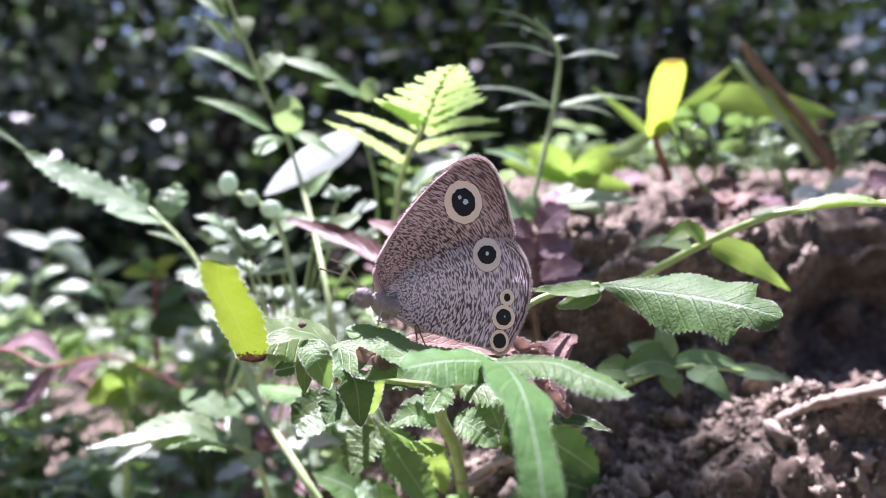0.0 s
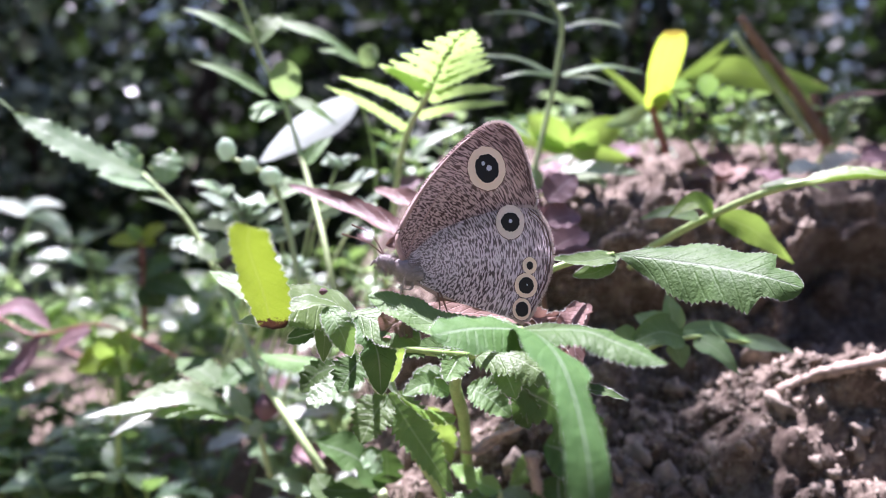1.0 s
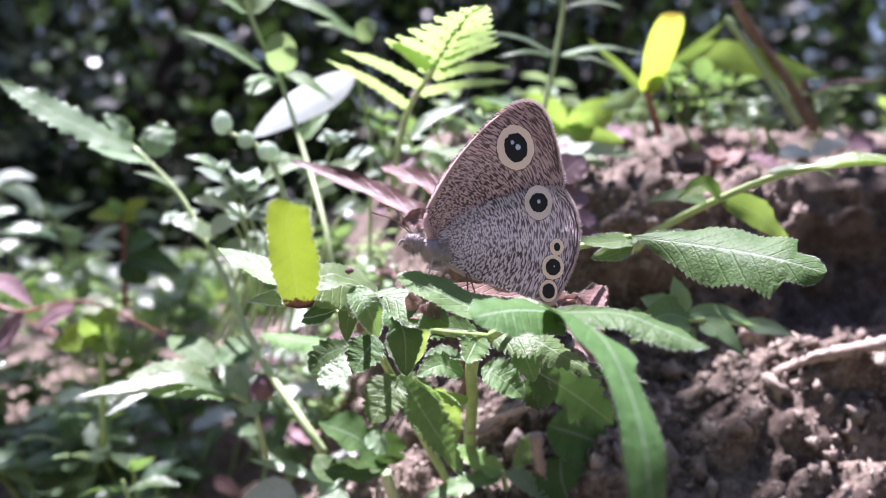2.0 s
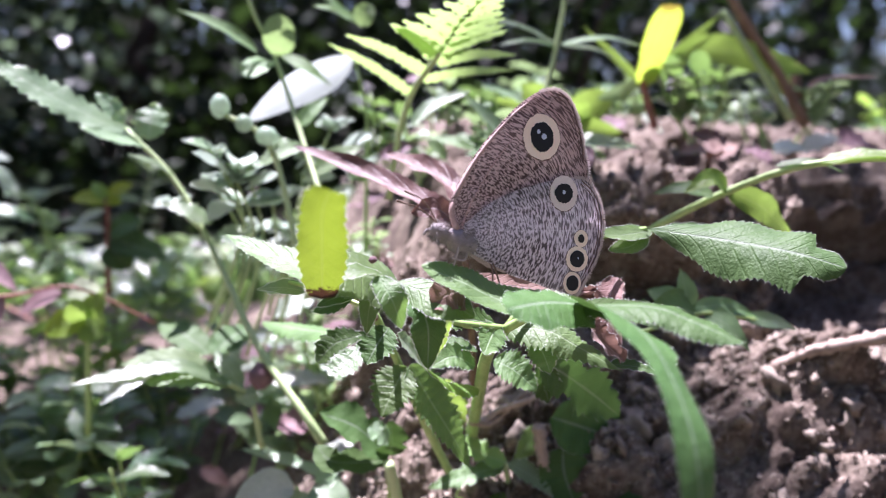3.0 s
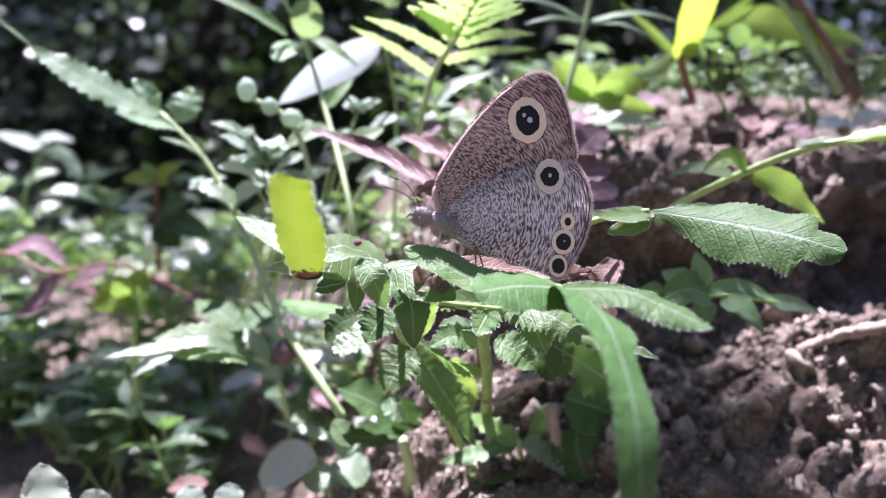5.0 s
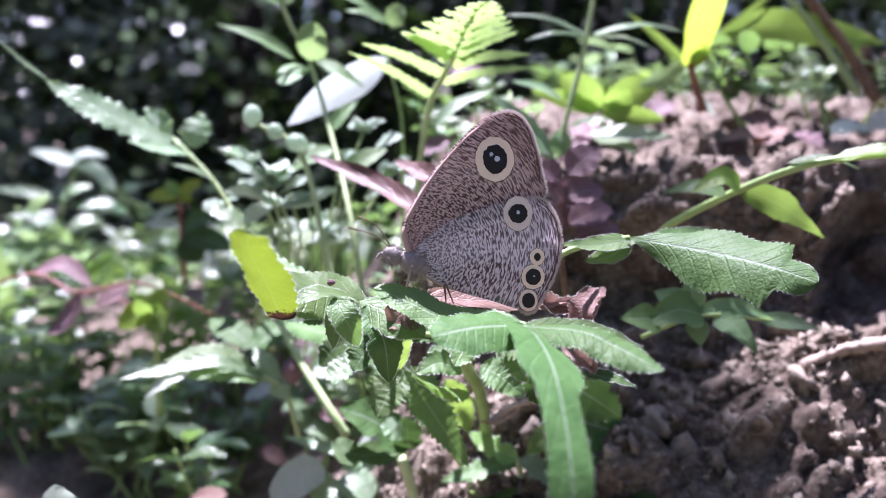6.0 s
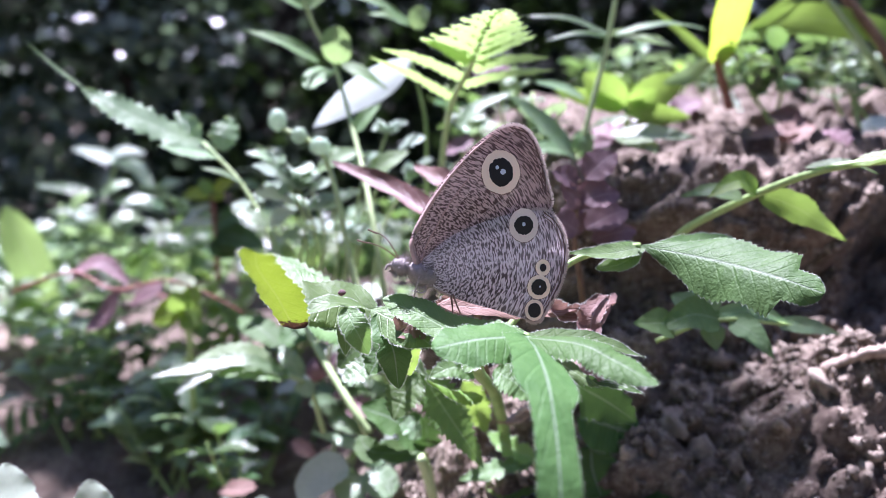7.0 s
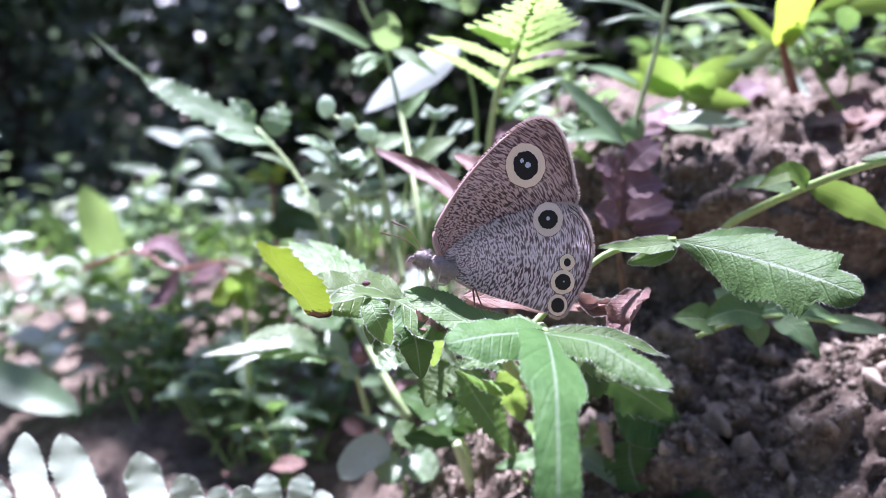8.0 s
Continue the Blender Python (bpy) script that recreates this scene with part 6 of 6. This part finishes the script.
def shrub(seed, height, spread, leaves, foliage=None, size=1.0, label="dense shrub with forest shade put into its dark green"):
    rng = random.Random(seed)
    ob = thing("shrub", (0, 0, 0), label, "shrub", "forest shrubs")
    for k in range(4):
        a = rng.uniform(0, 6.28)
        tip = Vector((math.cos(a) * spread * 0.5, math.sin(a) * spread * 0.5, height * rng.uniform(0.7, 0.95))) * 1000
        verts, faces = tube_mesh([(rng.uniform(-60, 60), rng.uniform(-60, 60), -80), tip * 0.5 + Vector((rng.uniform(-90, 90), 0, 60)), tip], 26, 6, 6, 10, 0.2)
        part("branch", verts, faces, BARK, ob)
    verts, faces, uvs = [], [], []
    clumps = []
    for k in range(46):
        z = rng.random()
        r = spread * math.sqrt(rng.random()) * (0.55 + 0.45 * math.sin(math.pi * z))
        a = rng.uniform(0, 6.28)
        clumps.append((Vector((r * math.cos(a), r * math.sin(a), z * height)), rng.uniform(0.1, 0.24)))
    for k in range(leaves):
        c, r = clumps[k % len(clumps)]
        p = c + Vector((rng.gauss(0, 1), rng.gauss(0, 1), rng.gauss(0, 0.8))) * r
        d = Vector((rng.gauss(0, 1), rng.gauss(0, 1), rng.gauss(-0.3, 0.7))).normalized() * rng.uniform(0.03, 0.09) * size
        s = d.cross(Vector((rng.gauss(0, 1), rng.gauss(0, 1), rng.gauss(0, 1)))).normalized() * d.length * 0.34
        i = len(verts)
        verts += [p, p + d * 0.45 + s, p + d, p + d * 0.45 - s]
        uvs += [(0, 0.5), (0.45, 1), (1, 0.5), (0.45, 0)]
        faces.append((i, i + 1, i + 2, i + 3))
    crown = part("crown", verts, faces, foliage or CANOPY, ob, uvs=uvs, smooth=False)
    crown["kind"] = "stuff"
    return ob


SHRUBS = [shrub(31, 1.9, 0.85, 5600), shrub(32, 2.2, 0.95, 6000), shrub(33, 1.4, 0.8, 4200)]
# negative y: added shrubs, unseen behind the camera
THICKET = [(-0.9, 2.2, 0, 0), (0.5, 2.5, 1, 50), (2.6, 2.2, 2, 100), (-2.2, 2.3, 2, 150), (-0.2, 3.3, 1, 200), (-1.6, 3.3, 1, 250), (1.0, 3.5, 0, 300), (3.3, 2.9, 1, 20), (-3.0, 3.4, 0, 70), (3.9, 3.6, 0, 120), (-4.2, 3.8, 1, 170), (0.4, 4.5, 1, 220), (-1.1, 4.6, 0, 270), (2.0, 4.6, 1, 320), (-2.6, 4.9, 1, 35), (3.4, 4.9, 2, 85), (-5.2, 4.8, 1, 190), (5.0, 4.8, 1, 240), (-3.4, 1.3, 2, 10), (3.2, 1.4, 2, 60), (-1.4, -2.2, 1, 0), (0.2, -2.5, 0, 90), (1.7, -2.0, 1, 180), (2.6, -0.6, 0, 270), (-2.7, -0.9, 1, 45), (-2.6, 0.6, 2, 135)]
for k, (x, y, kind, turn) in enumerate(THICKET):
    m = pose(x, y, -0.66 if y > 1.9 else ground_height(x * 1000, y * 1000) * MM, 0, 0, turn)
    if k < 3:
        SHRUBS[kind].matrix_basis = m
    else:
        copy_thing(SHRUBS[kind], m)

LIT = shrub(37, 1.35, 0.5, 9000, CANOPY_LIT, 0.6, "shrub with sunlight put into its small glossy grey-green leaves")
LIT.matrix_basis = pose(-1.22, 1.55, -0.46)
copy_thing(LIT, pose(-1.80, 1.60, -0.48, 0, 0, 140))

TREES = [tree(1, 4.6, 1.5, 7000, 0.9), tree(2, 5.4, 1.7, 8000, 0.35), tree(3, 4.0, 1.4, 7000, 0.25), tree(4, 5.8, 1.5, 6000, 2.6)]
# negative y: unseen trees, added to close the clearing and cut skylight
SPOTS = [(-1.1, 6.2, 0, 0), (0.9, 6.6, 1, 40), (-2.9, 6.6, 2, 80), (2.9, 6.4, 2, 200), (-0.3, 7.6, 1, 120), (1.9, 7.8, 2, 300), (-2.0, 7.9, 1, 10), (4.8, 6.8, 1, 140), (0.6, 9.2, 2, 260), (3.4, 8.8, 1, 33), (-6.8, 8.6, 1, 240), (6.6, 8.4, 2, 290), (1.6, 10.6, 1, 90), (-1.2, 10.4, 2, 50),
         (-5.6, 3.0, 1, 20), (-5.2, -2.2, 2, 130), (-2.4, -5.4, 1, 220), (1.8, -5.6, 2, 310), (5.4, -3.0, 1, 15), (6.2, 2.2, 2, 100), (-1.7, 3.4, 0, 200), (-1.6, -3.2, 1, 60), (1.0, -3.6, 2, 160), (3.4, -1.2, 1, 250), (-3.6, -0.4, 2, 330), (-0.2, -4.8, 1, 20), (2.9, 3.3, 0, 70), (2.64, 4.2, 3, 25)]
placed = set()
for k, (x, y, kind, turn) in enumerate(SPOTS):
    m = pose(x, y, -0.68 if y > 1.9 else ground_height(x * 1000, y * 1000) * MM, 0, 0, turn)
    if kind not in placed:
        placed.add(kind)
        TREES[kind].matrix_basis = m
    else:
        copy_thing(TREES[kind], m)

# ---- crumbs of earth ----
def crumbs():
    rng = random.Random(21)
    shapes = []
    for k in range(6):
        verts, faces = blob_mesh((0, 0, 0), (1, rng.uniform(0.7, 1), rng.uniform(0.6, 0.9)), 1.3, 6, 8, k + 3)
        shapes.append((verts, faces, mesh_of("crumb", verts, faces, CLOD)))
    spots = [v for v in EARTH if 0.012 < v[0] < 0.125 and -0.01 < v[1] < 0.072]
    for k in range(290):
        r = min(3.0, rng.lognormvariate(0.0, 0.55))
        ob = new("crumb", rng.choice(shapes)[2])
        ob.parent = ground
        ob.matrix_basis = Matrix.LocRotScale(rng.choice(spots), Euler((rng.uniform(0, 6), rng.uniform(0, 6), rng.uniform(0, 6))), (r, r * rng.uniform(0.7, 1.2), r * rng.uniform(0.7, 1.1)))
    verts, faces = [], []
    small = [blob_mesh((0, 0, 0), (1, rng.uniform(0.7, 1), rng.uniform(0.6, 0.9)), 2.2, 4, 6, k + 13) for k in range(5)]
    wide = [v for v in EARTH if -0.03 < v[0] < 0.15 and -0.01 < v[1] < 0.095]
    for k in range(14000):
        sv, sf = rng.choice(small)
        r = min(1.3, rng.lognormvariate(-1.1, 0.6))
        turn = Euler((rng.uniform(0, 6), rng.uniform(0, 6), rng.uniform(0, 6))).to_matrix()
        at_point = Vector(rng.choice(wide))
        base = len(verts)
        verts += [at_point + turn @ (v * r) - Vector((0, 0, 0.25 * r * MM)) for v in sv]
        faces += [tuple(i + base for i in f) for f in sf]
    grit = part("grit", verts, faces, CLOD, ground)
    tagged(grit, kind="stuff")


crumbs()
